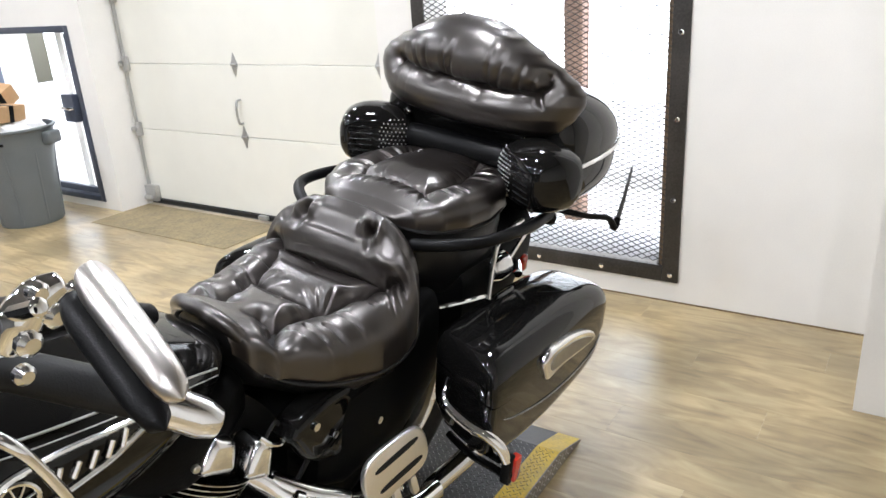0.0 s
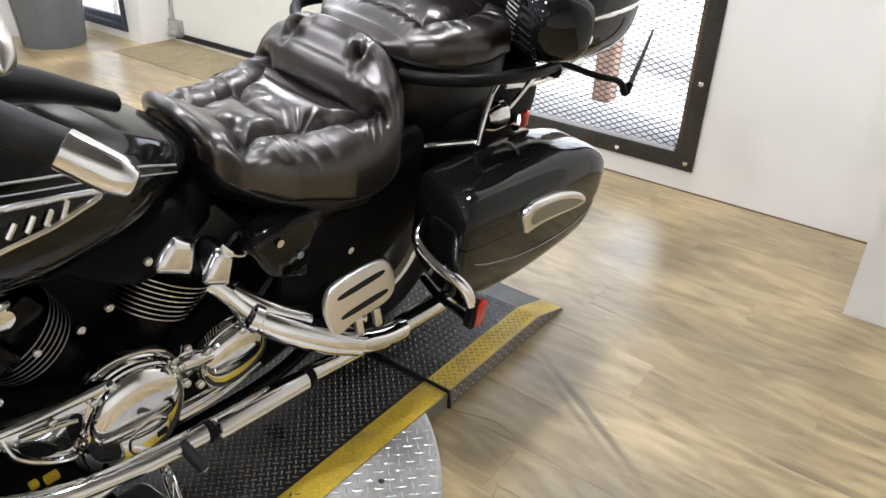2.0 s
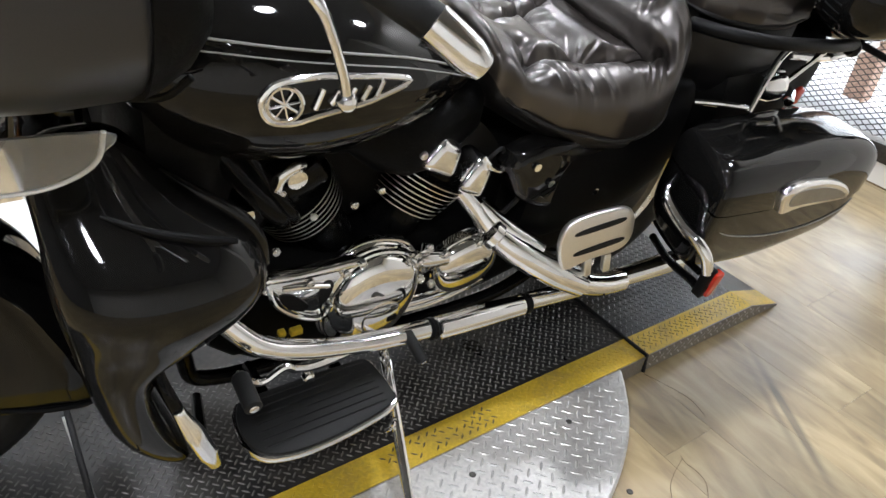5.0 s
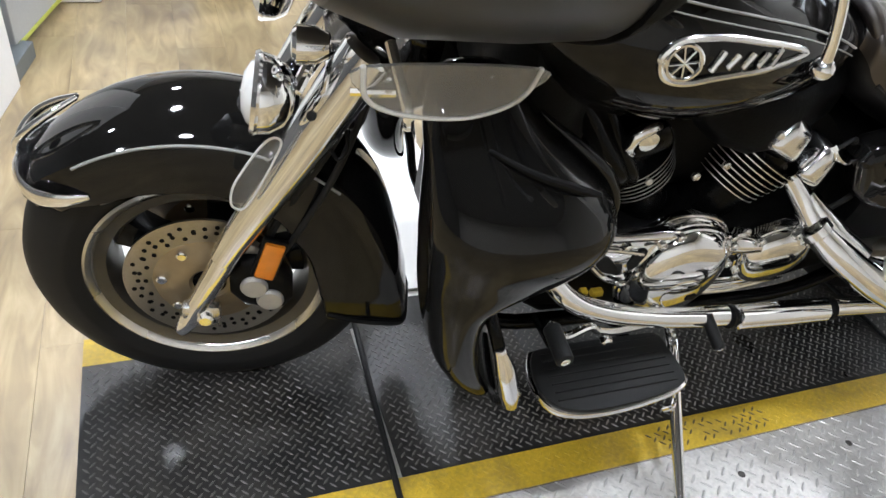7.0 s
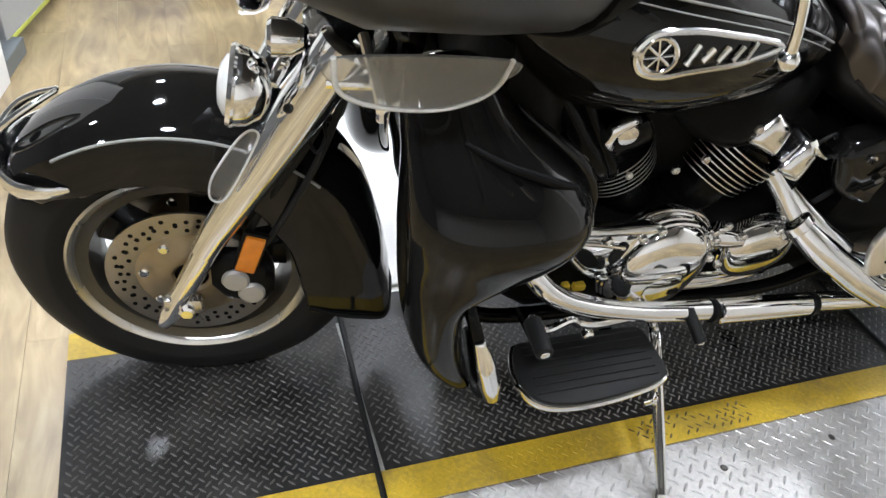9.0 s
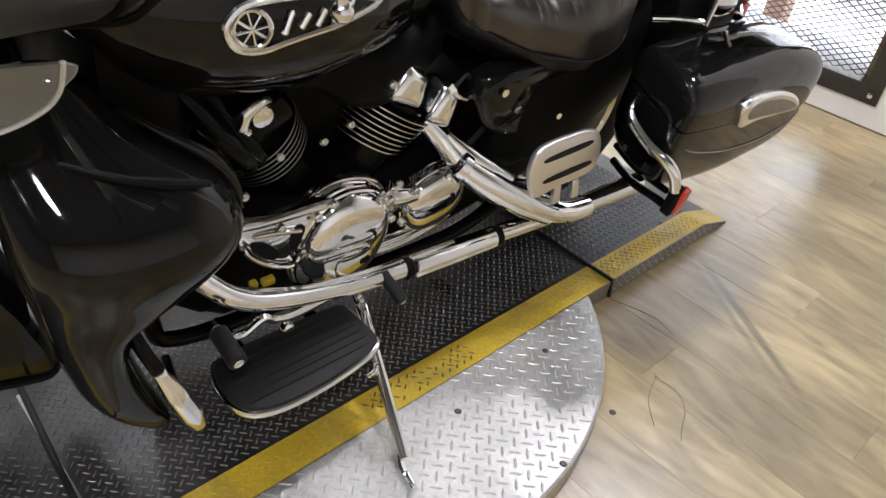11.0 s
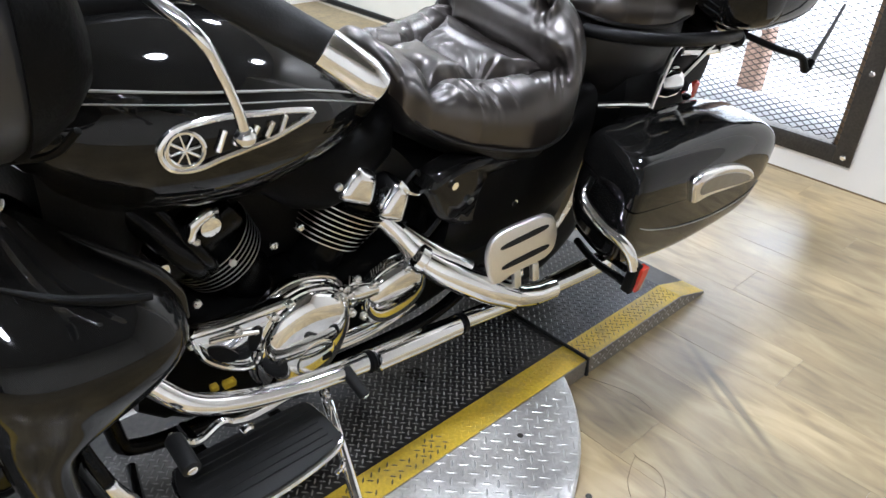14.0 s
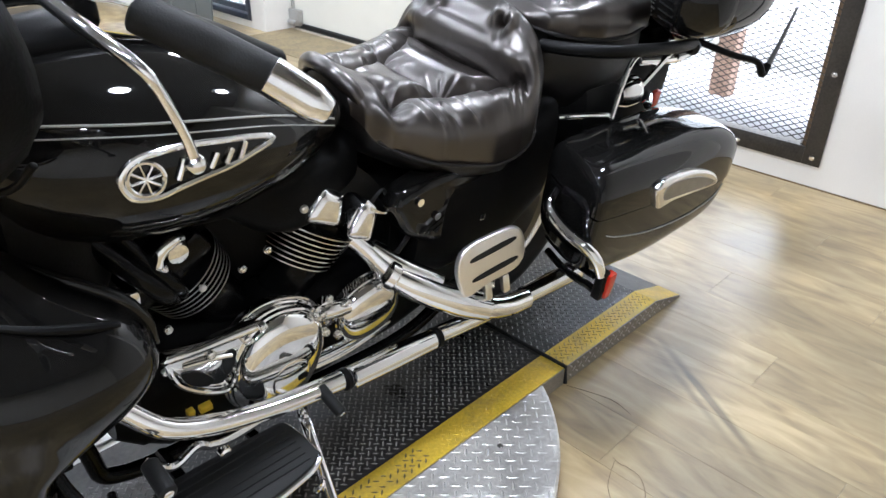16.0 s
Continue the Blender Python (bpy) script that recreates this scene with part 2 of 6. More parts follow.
TREAD_SL = material("polished_tread", (0.55, 0.54, 0.52), 0.42, metal=0.8, vary=0.15, scale=40)
WORNB = material("worn_grey_deck_paint", (0.045, 0.045, 0.046), 0.42, metal=0.3, bump=0.2, scale=120, vary=0.4)
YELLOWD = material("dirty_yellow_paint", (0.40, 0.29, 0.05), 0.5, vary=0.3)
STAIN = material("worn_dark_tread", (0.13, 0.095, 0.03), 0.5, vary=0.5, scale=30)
CARDW = material("white_board", (0.82, 0.81, 0.78), 0.6, vary=0.03)
PLASTICW = material("white_plastic", (0.78, 0.78, 0.77), 0.35, vary=0.05)
BLUEL = material("blue_label", (0.03, 0.12, 0.55), 0.35)
LAMW = material("white_laminate", (0.80, 0.80, 0.80), 0.4, vary=0.03)
GREYC = material("grey_cabinet_paint", (0.38, 0.39, 0.39), 0.45, vary=0.05)
LIME = material("yellow_green_edge", (0.45, 0.48, 0.08), 0.5)
CRACK = material("crack_filler", (0.17, 0.12, 0.07), 0.8, vary=0.4)
CHROMEM = material("hazy_chrome", (0.62, 0.58, 0.54), 0.32, metal=1.0, vary=0.1)
FINDARK = material("dull_fin_metal", (0.38, 0.38, 0.38), 0.35, metal=0.9)
WIRE = material("dark_mesh_wire", (0.05, 0.048, 0.045), 0.9, vary=0.3, spec=0.1)
LAMPG = glow("lamp_diffuser", (0.90, 0.93, 1.0), 290)
OUT = glow("bright_daylight", (0.86, 0.92, 1.0), 6.0)


# ---------------------------------------------------------------- mesh helpers
def part(name, bm, mat, parent=None, label="", smooth=True, m=None):
    """Link a bmesh as one mesh object, under a thing or a part if given."""
    bmesh.ops.recalc_face_normals(bm, faces=bm.faces)
    me = bpy.data.meshes.new(name)
    bm.to_mesh(me)
    bm.free()
    me.materials.append(mat)
    if smooth:
        for p in me.polygons:
            p.use_smooth = True
        me.set_sharp_from_angle(angle=radians(35))
    ob = new(name, me)
    if parent:
        ob.parent = parent
    if m is not None:
        ob.matrix_local = m
    if label:
        ob["label"] = label
    return ob


def box(a, b, bevel=0.0, seg=2):
    bm = bmesh.new()
    a, b = Vector(a), Vector(b)
    bmesh.ops.create_cube(bm, size=1, matrix=Matrix.Translation((a + b) / 2) @ Matrix.Diagonal((*(b - a), 1)))
    if bevel:
        bmesh.ops.bevel(bm, geom=bm.edges[:], offset=bevel, segments=seg, affect="EDGES", profile=0.5)
    return bm


def smooth_path(pts, n=8):
    """Catmull-Rom line through the points."""
    p = [Vector(q) for q in pts]
    if len(p) < 3:
        return p
    p = [2 * p[0] - p[1], *p, 2 * p[-1] - p[-2]]
    out = []
    for i in range(1, len(p) - 2):
        for k in range(n):
            t = k / n
            a, b, c, d = p[i - 1:i + 3]
            out.append(0.5 * (2 * b + (c - a) * t + (2 * a - 5 * b + 4 * c - d) * t * t + (3 * b - a - 3 * c + d) * t ** 3))
    return out + [p[-2]]


def skin(rings, closed=True, caps=True, bm=None):
    """Join rings of points that follow one another."""
    bm = bm or bmesh.new()
    vs = [[bm.verts.new(q) for q in r] for r in rings]
    for a, b in zip(vs, vs[1:]):
        m = len(a)
        for i in range(m if closed else m - 1):
            bm.faces.new((a[i], a[(i + 1) % m], b[(i + 1) % m], b[i]))
    if caps and closed:
        bm.faces.new(vs[0][::-1])
        bm.faces.new(vs[-1])
    return bm


def tube(pts, r, n=14, curve=True, rounded=True, flat=1.0, bm=None):
    """A round bar along points; r is one radius or one per given point; flat squeezes it."""
    rs = [r] * len(pts) if isinstance(r, (int, float)) else list(r)
    path = smooth_path(pts, 8) if curve and len(pts) > 2 else [Vector(q) for q in pts]
    k = len(path)
    rad = [float(np.interp(i / (k - 1) * (len(rs) - 1), range(len(rs)), rs)) for i in range(k)]
    tang = [(path[min(i + 1, k - 1)] - path[max(i - 1, 0)]).normalized() for i in range(k)]
    u = tang[0].orthogonal().normalized()
    if flat != 1.0 and abs(tang[0].dot(Vector((0, 1, 0)))) < 0.9:
        u = (Vector((0, 1, 0)) - tang[0] * tang[0].y).normalized()
    rings = []
    for i in range(k):
        u = (u - tang[i] * u.dot(tang[i])).normalized()
        v = tang[i].cross(u)
        ring = lambda c, q: [c + q * (math.cos(2 * math.pi * j / n) * u * flat + math.sin(2 * math.pi * j / n) * v) for j in range(n)]
        if i == 0 and rounded:
            rings += [ring(path[0] - tang[0] * rad[0] * 0.25, rad[0] * 0.6), ring(path[0] - tang[0] * rad[0] * 0.12, rad[0] * 0.9)]
        rings.append(ring(path[i], rad[i]))
        if i == k - 1 and rounded:
            rings += [ring(path[i] + tang[i] * rad[i] * 0.12, rad[i] * 0.9), ring(path[i] + tang[i] * rad[i] * 0.25, rad[i] * 0.6)]
    return skin(rings, bm=bm)


def turned(profile, axis="y", n=48, centre=(0, 0, 0), a0=0.0, a1=360.0, bm=None):
    """Profile of (along, radius) turned about an axis."""
    bm = bm or bmesh.new()
    full = abs(a1 - a0) >= 359.9
    rows = []
    for k in range(n if full else n + 1):
        a = radians(a0 + (a1 - a0) * k / n)
        c, s_ = math.cos(a), math.sin(a)
        row = []
        for h, r in profile:
            q = {"y": (r * c, h, r * s_), "z": (r * c, r * s_, h), "x": (h, r * c, r * s_)}[axis]
            row.append(bm.verts.new(Vector(q) + Vector(centre)))
        rows.append(row)
    pairs = zip(rows, rows[1:] + rows[:1]) if full else zip(rows, rows[1:])
    for a, b in pairs:
        for i in range(len(profile) - 1):
            if (a[i].co - a[i + 1].co).length + (b[i].co - b[i + 1].co).length > 1e-7:
                try:
                    bm.faces.new((a[i], a[i + 1], b[i + 1], b[i]))
                except ValueError:
                    pass
    bmesh.ops.remove_doubles(bm, verts=bm.verts, dist=1e-5)
    return bm


def slab(outline, y0, y1, bevel=0.0, seg=2, plane="xz"):
    """A flat outline given as pairs, thickened between two levels of the third axis."""
    bm = bmesh.new()
    at = {"xz": lambda p, h: (p[0], h, p[1]), "xy": lambda p, h: (p[0], p[1], h), "yz": lambda p, h: (h, p[0], p[1])}[plane]
    lo, hi = [bm.verts.new(at(p, y0)) for p in outline], [bm.verts.new(at(p, y1)) for p in outline]
    bm.faces.new(lo), bm.faces.new(hi[::-1])
    for i in range(len(lo)):
        j = (i + 1) % len(lo)
        bm.faces.new((lo[i], hi[i], hi[j], lo[j]))
    if bevel:
        bmesh.ops.recalc_face_normals(bm, faces=bm.faces)
        bmesh.ops.bevel(bm, geom=[e for e in bm.edges if e.calc_face_angle(0) > 0.6], offset=bevel, segments=seg, affect="EDGES", profile=0.5)
    return bm


def rounded_outline(pts, n=6):
    """Closed smooth line through the given pairs."""
    p = [Vector((*q, 0)) for q in pts]
    k, out = len(p), []
    for i in range(k):
        a, b, c, d = p[i - 1], p[i], p[(i + 1) % k], p[(i + 2) % k]
        for j in range(n):
            t = j / n
            v = 0.5 * (2 * b + (c - a) * t + (2 * a - 5 * b + 4 * c - d) * t * t + (3 * b - a - 3 * c + d) * t ** 3)
            out.append((v.x, v.y))
    return out


def oval(cx, cy, cz, ry, rz, e=2.0, n=32, tilt=0.0, lower=None):
    """A ring round the x axis: superellipse of half-widths ry, rz; lower gives another half-height below."""
    out = []
    for k in range(n):
        a = 2 * math.pi * k / n
        c, s_ = math.cos(a), math.sin(a)
        y = math.copysign(abs(c) ** (2 / e), c) * ry
        h = rz if s_ >= 0 or lower is None else lower
        z = math.copysign(abs(s_) ** (2 / e), s_) * h
        out.append(Vector((cx + z * tilt, cy + y, cz + z)))
    return out


def hull(rows, e=2.4, n=36, tilt=0.0):
    """A body lofted along x through rows (x, z_low, z_high, half_width) or with y centre added."""
    rings = []
    for row in rows:
        x, lo, hi, w = row[:4]
        rings.append(oval(x, row[4] if len(row) > 4 else 0.0, (lo + hi) / 2, w, (hi - lo) / 2, e, n, tilt))
    return skin(rings)


def subdivided(ob, levels=1):
    s_ = ob.modifiers.new("soft", "SUBSURF")
    s_.levels = s_.render_levels = levels
    return ob

# ---------------------------------------------------------------- the room
F = -0.055          # floor level; the deck of the platform is z = 0
H = 3.1             # ceiling level


def wall(name, a, b, mat=WALL, label="plain white painted wall", category="wall"):
    return tagged(part(name, box(a, b), mat, smooth=False), label, category, kind="structure")


floor = tagged(part("floor", box((-4, -4, F - 0.1), (3.9, 7, F - 0.006)), JOINT, smooth=False), "light oak-look laminate plank floor with scuffs", "floor", kind="structure")
tagged(part("ceiling", box((-4.2, -4.2, H), (3.9, 7.2, H + 0.15)), CEIL, smooth=False), "dark painted ceiling", "ceiling", kind="structure")
WX0, WX1 = 3.50, 3.72
WY0, WY1, WZ0, WZ1 = -0.36, 0.89, 0.11, 2.0
DY0, DY1, DZ1 = 1.19, 3.62, 2.15
GY0, GY1, GZ0, GZ1 = 3.84, 4.95, 0.02, 1.24
wall("wall_east", (WX0, -4, F), (WX1, WY0, H))
wall("wall_east_below_window", (WX0, WY0, F), (WX1, WY1, WZ0))
wall("wall_east_above_window", (WX0, WY0, WZ1), (WX1, WY1, H))
wall("wall_east_pier", (WX0, WY1, F), (WX1, DY0, H))
wall("wall_east_above_door", (WX0, DY0, DZ1), (WX1, DY1, H))
wall("wall_east_jamb", (3.39, DY1, F), (WX1, GY0, H))
wall("wall_east_below_glass", (3.39, GY0, F), (WX1, GY1, GZ0))
wall("wall_east_above_glass", (3.39, GY0, GZ1), (WX1, GY1, H))
wall("wall_east_far", (3.39, GY1, F), (WX1, 7, H))
wall("wall_south", (-4.2, -4.2, F), (WX1, -4, H))
wall("wall_west", (-4.2, -4, F), (-4, 7, H), DIMW, "dark grey painted wall")
wall("wall_north", (-4.2, 7, F), (WX1, 7.2, H))
wall("wall_partition", (2.885, -4, F), (3.50, -1.21, H), label="white painted partition end beside the floor")
# Added strip: no board stands here, it only draws the soft dark line.
tagged(part("baseboard", box((WX0 - 0.006, -1.2, F), (WX0, WY1 + 0.2, F + 0.006), 0.001), CRACK, smooth=False), "thin dark strip added along the wall foot", "baseboard", kind="structure")

# bright outdoors behind the openings
tagged(part("backdrop", box((9.0, -8, -1.5), (9.1, 14, 6)), OUT, smooth=False), "overexposed white daylight outdoors", "backdrop", kind="structure")
tagged(part("ground", box((3.72, -8, -0.2), (9.0, 14, -0.09)), SNOW, smooth=False), "pale snowy ground outside", "ground", kind="structure")


# ---------------------------------------------------------------- mesh-covered window
def mesh_window():
    t = tagged(new("window_1"), "steel-framed window behind diamond expanded-metal mesh", "window", kind="structure")
    x0, x1 = WX0 - 0.012, WX0 - 0.001
    y0, y1, z0, z1, w = -0.43, 0.955, 0.045, 2.08, 0.075
    part("window_frame", box((x0, y0, z0), (x1, y0 + w, z1), 0.003), STEEL, t)
    part("window_frame", box((x0, y1 - w, z0), (x1, y1, z1), 0.003), STEEL, t)
    part("window_frame", box((x0 + .0005, y0 + w, z0), (x1, y1 - w, z0 + w), 0.003), STEEL, t)
    part("window_frame", box((x0 + .0005, y0 + w, z1 - w), (x1, y1 - w, z1), 0.003), STEEL, t)
    part("wooden_stop", box((WX0 + .012, WY0 + .001, WZ0 + .001), (WX1 - .05, WY0 + 0.028, WZ1 - .001), 0.002), WOODB, t, "brown wooden stop")
    bolt = None
    spots = [(y0 + w / 2, z0 + .035 + .36 * k) for k in range(6)] + [(y1 - w / 2, z0 + .035 + .36 * k) for k in range(6)] + [(y0 + w / 2 + .33 * k, z0 + .03) for k in range(1, 4)]
    for y, z in spots:
        b = turned([(0, 0), (0, .012), (-.004, .012), (-.008, .008), (-.008, 0)], "x", 14)
        bolt = part("bolt", b, CHROMEW, t) if bolt is None else new("bolt", bolt.data)
        bolt.parent = t
        bolt.location = (x0 + .001, y, z)
    # expanded metal: diamonds of bent flat strands
    verts, faces = [], []
    lw, sw, r = .052, .026, .0021
    ny, nz = int((WY1 - WY0) / lw), int((WZ1 - WZ0) / sw)
    for i in range(ny + 1):
        for j in range(nz * 2 + 1):
            yc, zc = WY0 + lw * (i + .5 * (j % 2)), WZ0 + sw * .5 * j
            for sg in (-1, 1):
                a = Vector((WX0 + .003, yc, zc))
                b = Vector((WX0 + .007, yc + sg * lw / 2, zc + sw / 2))
                if b.y > WY1 or b.y < WY0 or b.z > WZ1:
                    continue
                d = (b - a).normalized()
                u = Vector((1, 0, 0))
                v = d.cross(u).normalized() * r
                u = u * r * 1.6
                k = len(verts)
                verts += [a + u, a + v, a - u, a - v, b + u, b + v, b - u, b - v]
                faces += [(k, k + 1, k + 5, k + 4), (k + 1, k + 2, k + 6, k + 5), (k + 2, k + 3, k + 7, k + 6), (k + 3, k, k + 4, k + 7)]
    me = bpy.data.meshes.new("wire_mesh")
    me.from_pydata(verts, [], faces)
    me.materials.append(WIRE)
    ob = new("wire_mesh", me)
    ob.parent = t
    tagged(ob, "dark expanded metal mesh", kind="stuff")
    pane = part("pane", box((WX1 - .06, WY0 + .03, WZ0), (WX1 - .054, WY1, WZ1)), GLASSW, t, "clear window pane", smooth=False)
    pane.visible_shadow = False
    part("window_sill", box((WX0 + .001, WY0 + .03, WZ0), (WX1 + .12, WY1 - .002, WZ0 + .03), .004), STONE, t)
    return t


mesh_window()
tagged(part("wooden_post", box((4.54, .48, -.09), (4.66, .60, 3.0), .012), POSTW, smooth=False), "reddish-brown wooden post outside the window", "post")
tagged(part("kerb", box((5.4, -2.5, -0.09), (5.7, 3.2, 0.02), 0.01), STONE, smooth=False), "pale concrete kerb outside the window", "kerb", kind="structure")


# ---------------------------------------------------------------- overhead door
def overhead_door():
    t = tagged(new("door_1"), "cream steel sectional overhead door, closed", "door", kind="structure")
    zs = [F + 0.045, 0.52, 0.988, 1.456, DZ1]
    for a, b in zip(zs, zs[1:]):
        part("door_panel", box((3.645, DY0 + .002, a + .0015), (3.69, DY1 - .002, b - .0015), .004), DOORW, t, smooth=False)
    part("bottom_seal", box((3.63, DY0 + .002, F + .012), (3.688, DY1 - .03, F + .043), .004), RUBBER, t, "black rubber bottom seal")
    for z in (0.52, 0.988, 1.456):
        for y in (2.47, 1.30):
            h = part("hinge", slab(rounded_outline([(y, z + .075), (y + .018, z + .03), (y + .032, z), (y + .018, z - .03), (y, z - .075), (y - .018, z - .03), (y - .032, z), (y - .018, z + .03)], 2), 3.642, 3.646, plane="yz"), GALV, t, "galvanised diamond hinge")
            part("hinge_barrel", tube([(3.638, y - .025, z), (3.638, y + .025, z)], .009, 10, False), GALV, h)
        hb = part("roller_bracket", box((3.615, DY1 - .070, z - .050), (3.644, DY1 - .018, z + .050), .006), GALV, t, "galvanised roller bracket")
        part("roller", tube([(3.612, DY1 - .03, z), (3.612, DY1 + .0, z)], .018, 14, False), GALV, hb)
    part("corner_bracket", box((3.60, DY1 - .13, F + .03), (3.644, DY1 - .005, F + .15), .005), GALV, t, "galvanised bottom corner bracket")
    part("corner_roller", tube([(3.60, DY1 - .09, F + .055), (3.60, DY1 - .01, F + .055)], .02, 12, False), GALV, t)
    tr = [(3.622, DY1 - .030), (3.622, DY1 - .020), (3.645, DY1 - .020), (3.645, DY1 - .030)]
    part("door_track", slab(tr, F + .04, DZ1, plane="xy"), GALV, t, "galvanised vertical door track", smooth=False)
    part("door_handle", tube([(3.643, 2.463, .765), (3.61, 2.463, .755), (3.60, 2.464, .69), (3.61, 2.466, .62), (3.643, 2.466, .61)], .008, 12), GALV, t, "steel pull handle")
    part("floor_catch", box((3.60, 2.34, F + .02), (3.63, 2.42, F + .05), .004), GALV, t)
    return t


overhead_door()


# ---------------------------------------------------------------- glass door beside it
def glass_door():
    t = tagged(new("door_2"), "dark-framed glass door with push latch, closed", "door", kind="structure")
    x0, x1 = 3.382, 3.45
    part("door_frame", box((x0, GY0 - .035, GZ0 - .02), (x1, GY0 + .012, GZ1 + .035), .003), BLUEST, t)
    part("door_frame", box((x0, GY1 - .012, GZ0 - .02), (x1, GY1 + .035, GZ1 + .035), .003), BLUEST, t)
    part("door_frame", box((x0, GY0 + .012, GZ1 - .012), (x1, GY1 - .012, GZ1 + .035), .003), BLUEST, t)
    part("door_frame", box((x0, GY0 + .012, GZ0 - .02), (x1, GY1 - .012, GZ0 + .022), .003), BLUEST, t)
    part("stile", box((3.41, GY0 + .045, GZ0 + .03), (3.45, GY0 + .075, GZ1 - .02), .003), BLUEST, t)
    part("rail", box((3.41, GY0 + .075, GZ0 + .03), (3.45, GY1 - .05, GZ0 + .075), .003), BLUEST, t)
    lk = part("lock_box", box((3.36, GY0 + .055, .60), (3.41, GY0 + .20, .80), .005), BLUEST, t, "dark steel lock box")
    part("latch_handle", tube([(3.36, GY0 + .07, .70), (3.335, GY0 + .09, .70), (3.335, GY0 + .17, .705)], .012, 10), CHROMEW, lk, "chrome latch handle")
    pane = part("pane", box((3.43, GY0 + .075, GZ0 + .075), (3.436, GY1 - .05, GZ1 - .02)), GLASSW, t, smooth=False)
    pane.visible_shadow = False
    part("curtain_strip", box((3.60, GY0 + .42, GZ0), (3.62, GY0 + .50, GZ1), .004), WALL, t, "pale vertical blind strip")
    return t


glass_door()


# ---------------------------------------------------------------- platform
PX0, PX1, PY0, PY1 = -0.235, 1.655, -0.457, 0.11


def treads(name, inside, parent, mat, place, a0, a1, b0, b1, pitch=.0262, turn=45.0, length=.0148, kind=True):
    """Raised lozenges in alternating directions; place(a, b) gives the spot and its normal."""
    verts, faces = [], []
    ct, st = math.cos(radians(turn)), math.sin(radians(turn))
    span = max(a1 - a0, b1 - b0)
    ca, cb = (a0 + a1) / 2, (b0 + b1) / 2
    n = int(span / pitch) + 2
    for i in range(-n, n):
        for j in range(-n, n):
            u, v = i * pitch, j * pitch
            a, b = ca + u * ct - v * st, cb + u * st + v * ct
            if not (a0 <= a <= a1 and b0 <= b <= b1 and inside(a, b)):
                continue
            ang = radians(turn) + (math.pi / 2 if (i + j) % 2 else 0)
            dx, dy = math.cos(ang), math.sin(ang)
            k = len(verts)
            for l_, w_, h_ in ((-1, 0, 0), (-.35, -.26 * length, 0), (.35, -.26 * length, 0), (1, 0, 0), (.35, .26 * length, 0), (-.35, .26 * length, 0), (-.55, 0, .0017), (.55, 0, .0017)):
                p, nrm = place(a + l_ * length * dx - w_ * dy, b + l_ * length * dy + w_ * dx)
                verts.append(p + nrm * (h_ - .0002))
            faces += [(k, k + 1, k + 6), (k + 1, k + 2, k + 7, k + 6), (k + 2, k + 3, k + 7), (k + 3, k + 4, k + 7), (k + 4, k + 5, k + 6, k + 7), (k + 5, k, k + 6)]
    me = bpy.data.meshes.new(name)
    me.from_pydata(verts, [], faces)
    me.materials.append(mat)
    ob = new(name, me)
    ob.parent = parent
    if kind:
        ob["kind"] = "stuff"
    return ob


UPZ = Vector((0, 0, 1))


def flat(z):
    return lambda a, b: (Vector((a, b, z)), UPZ)


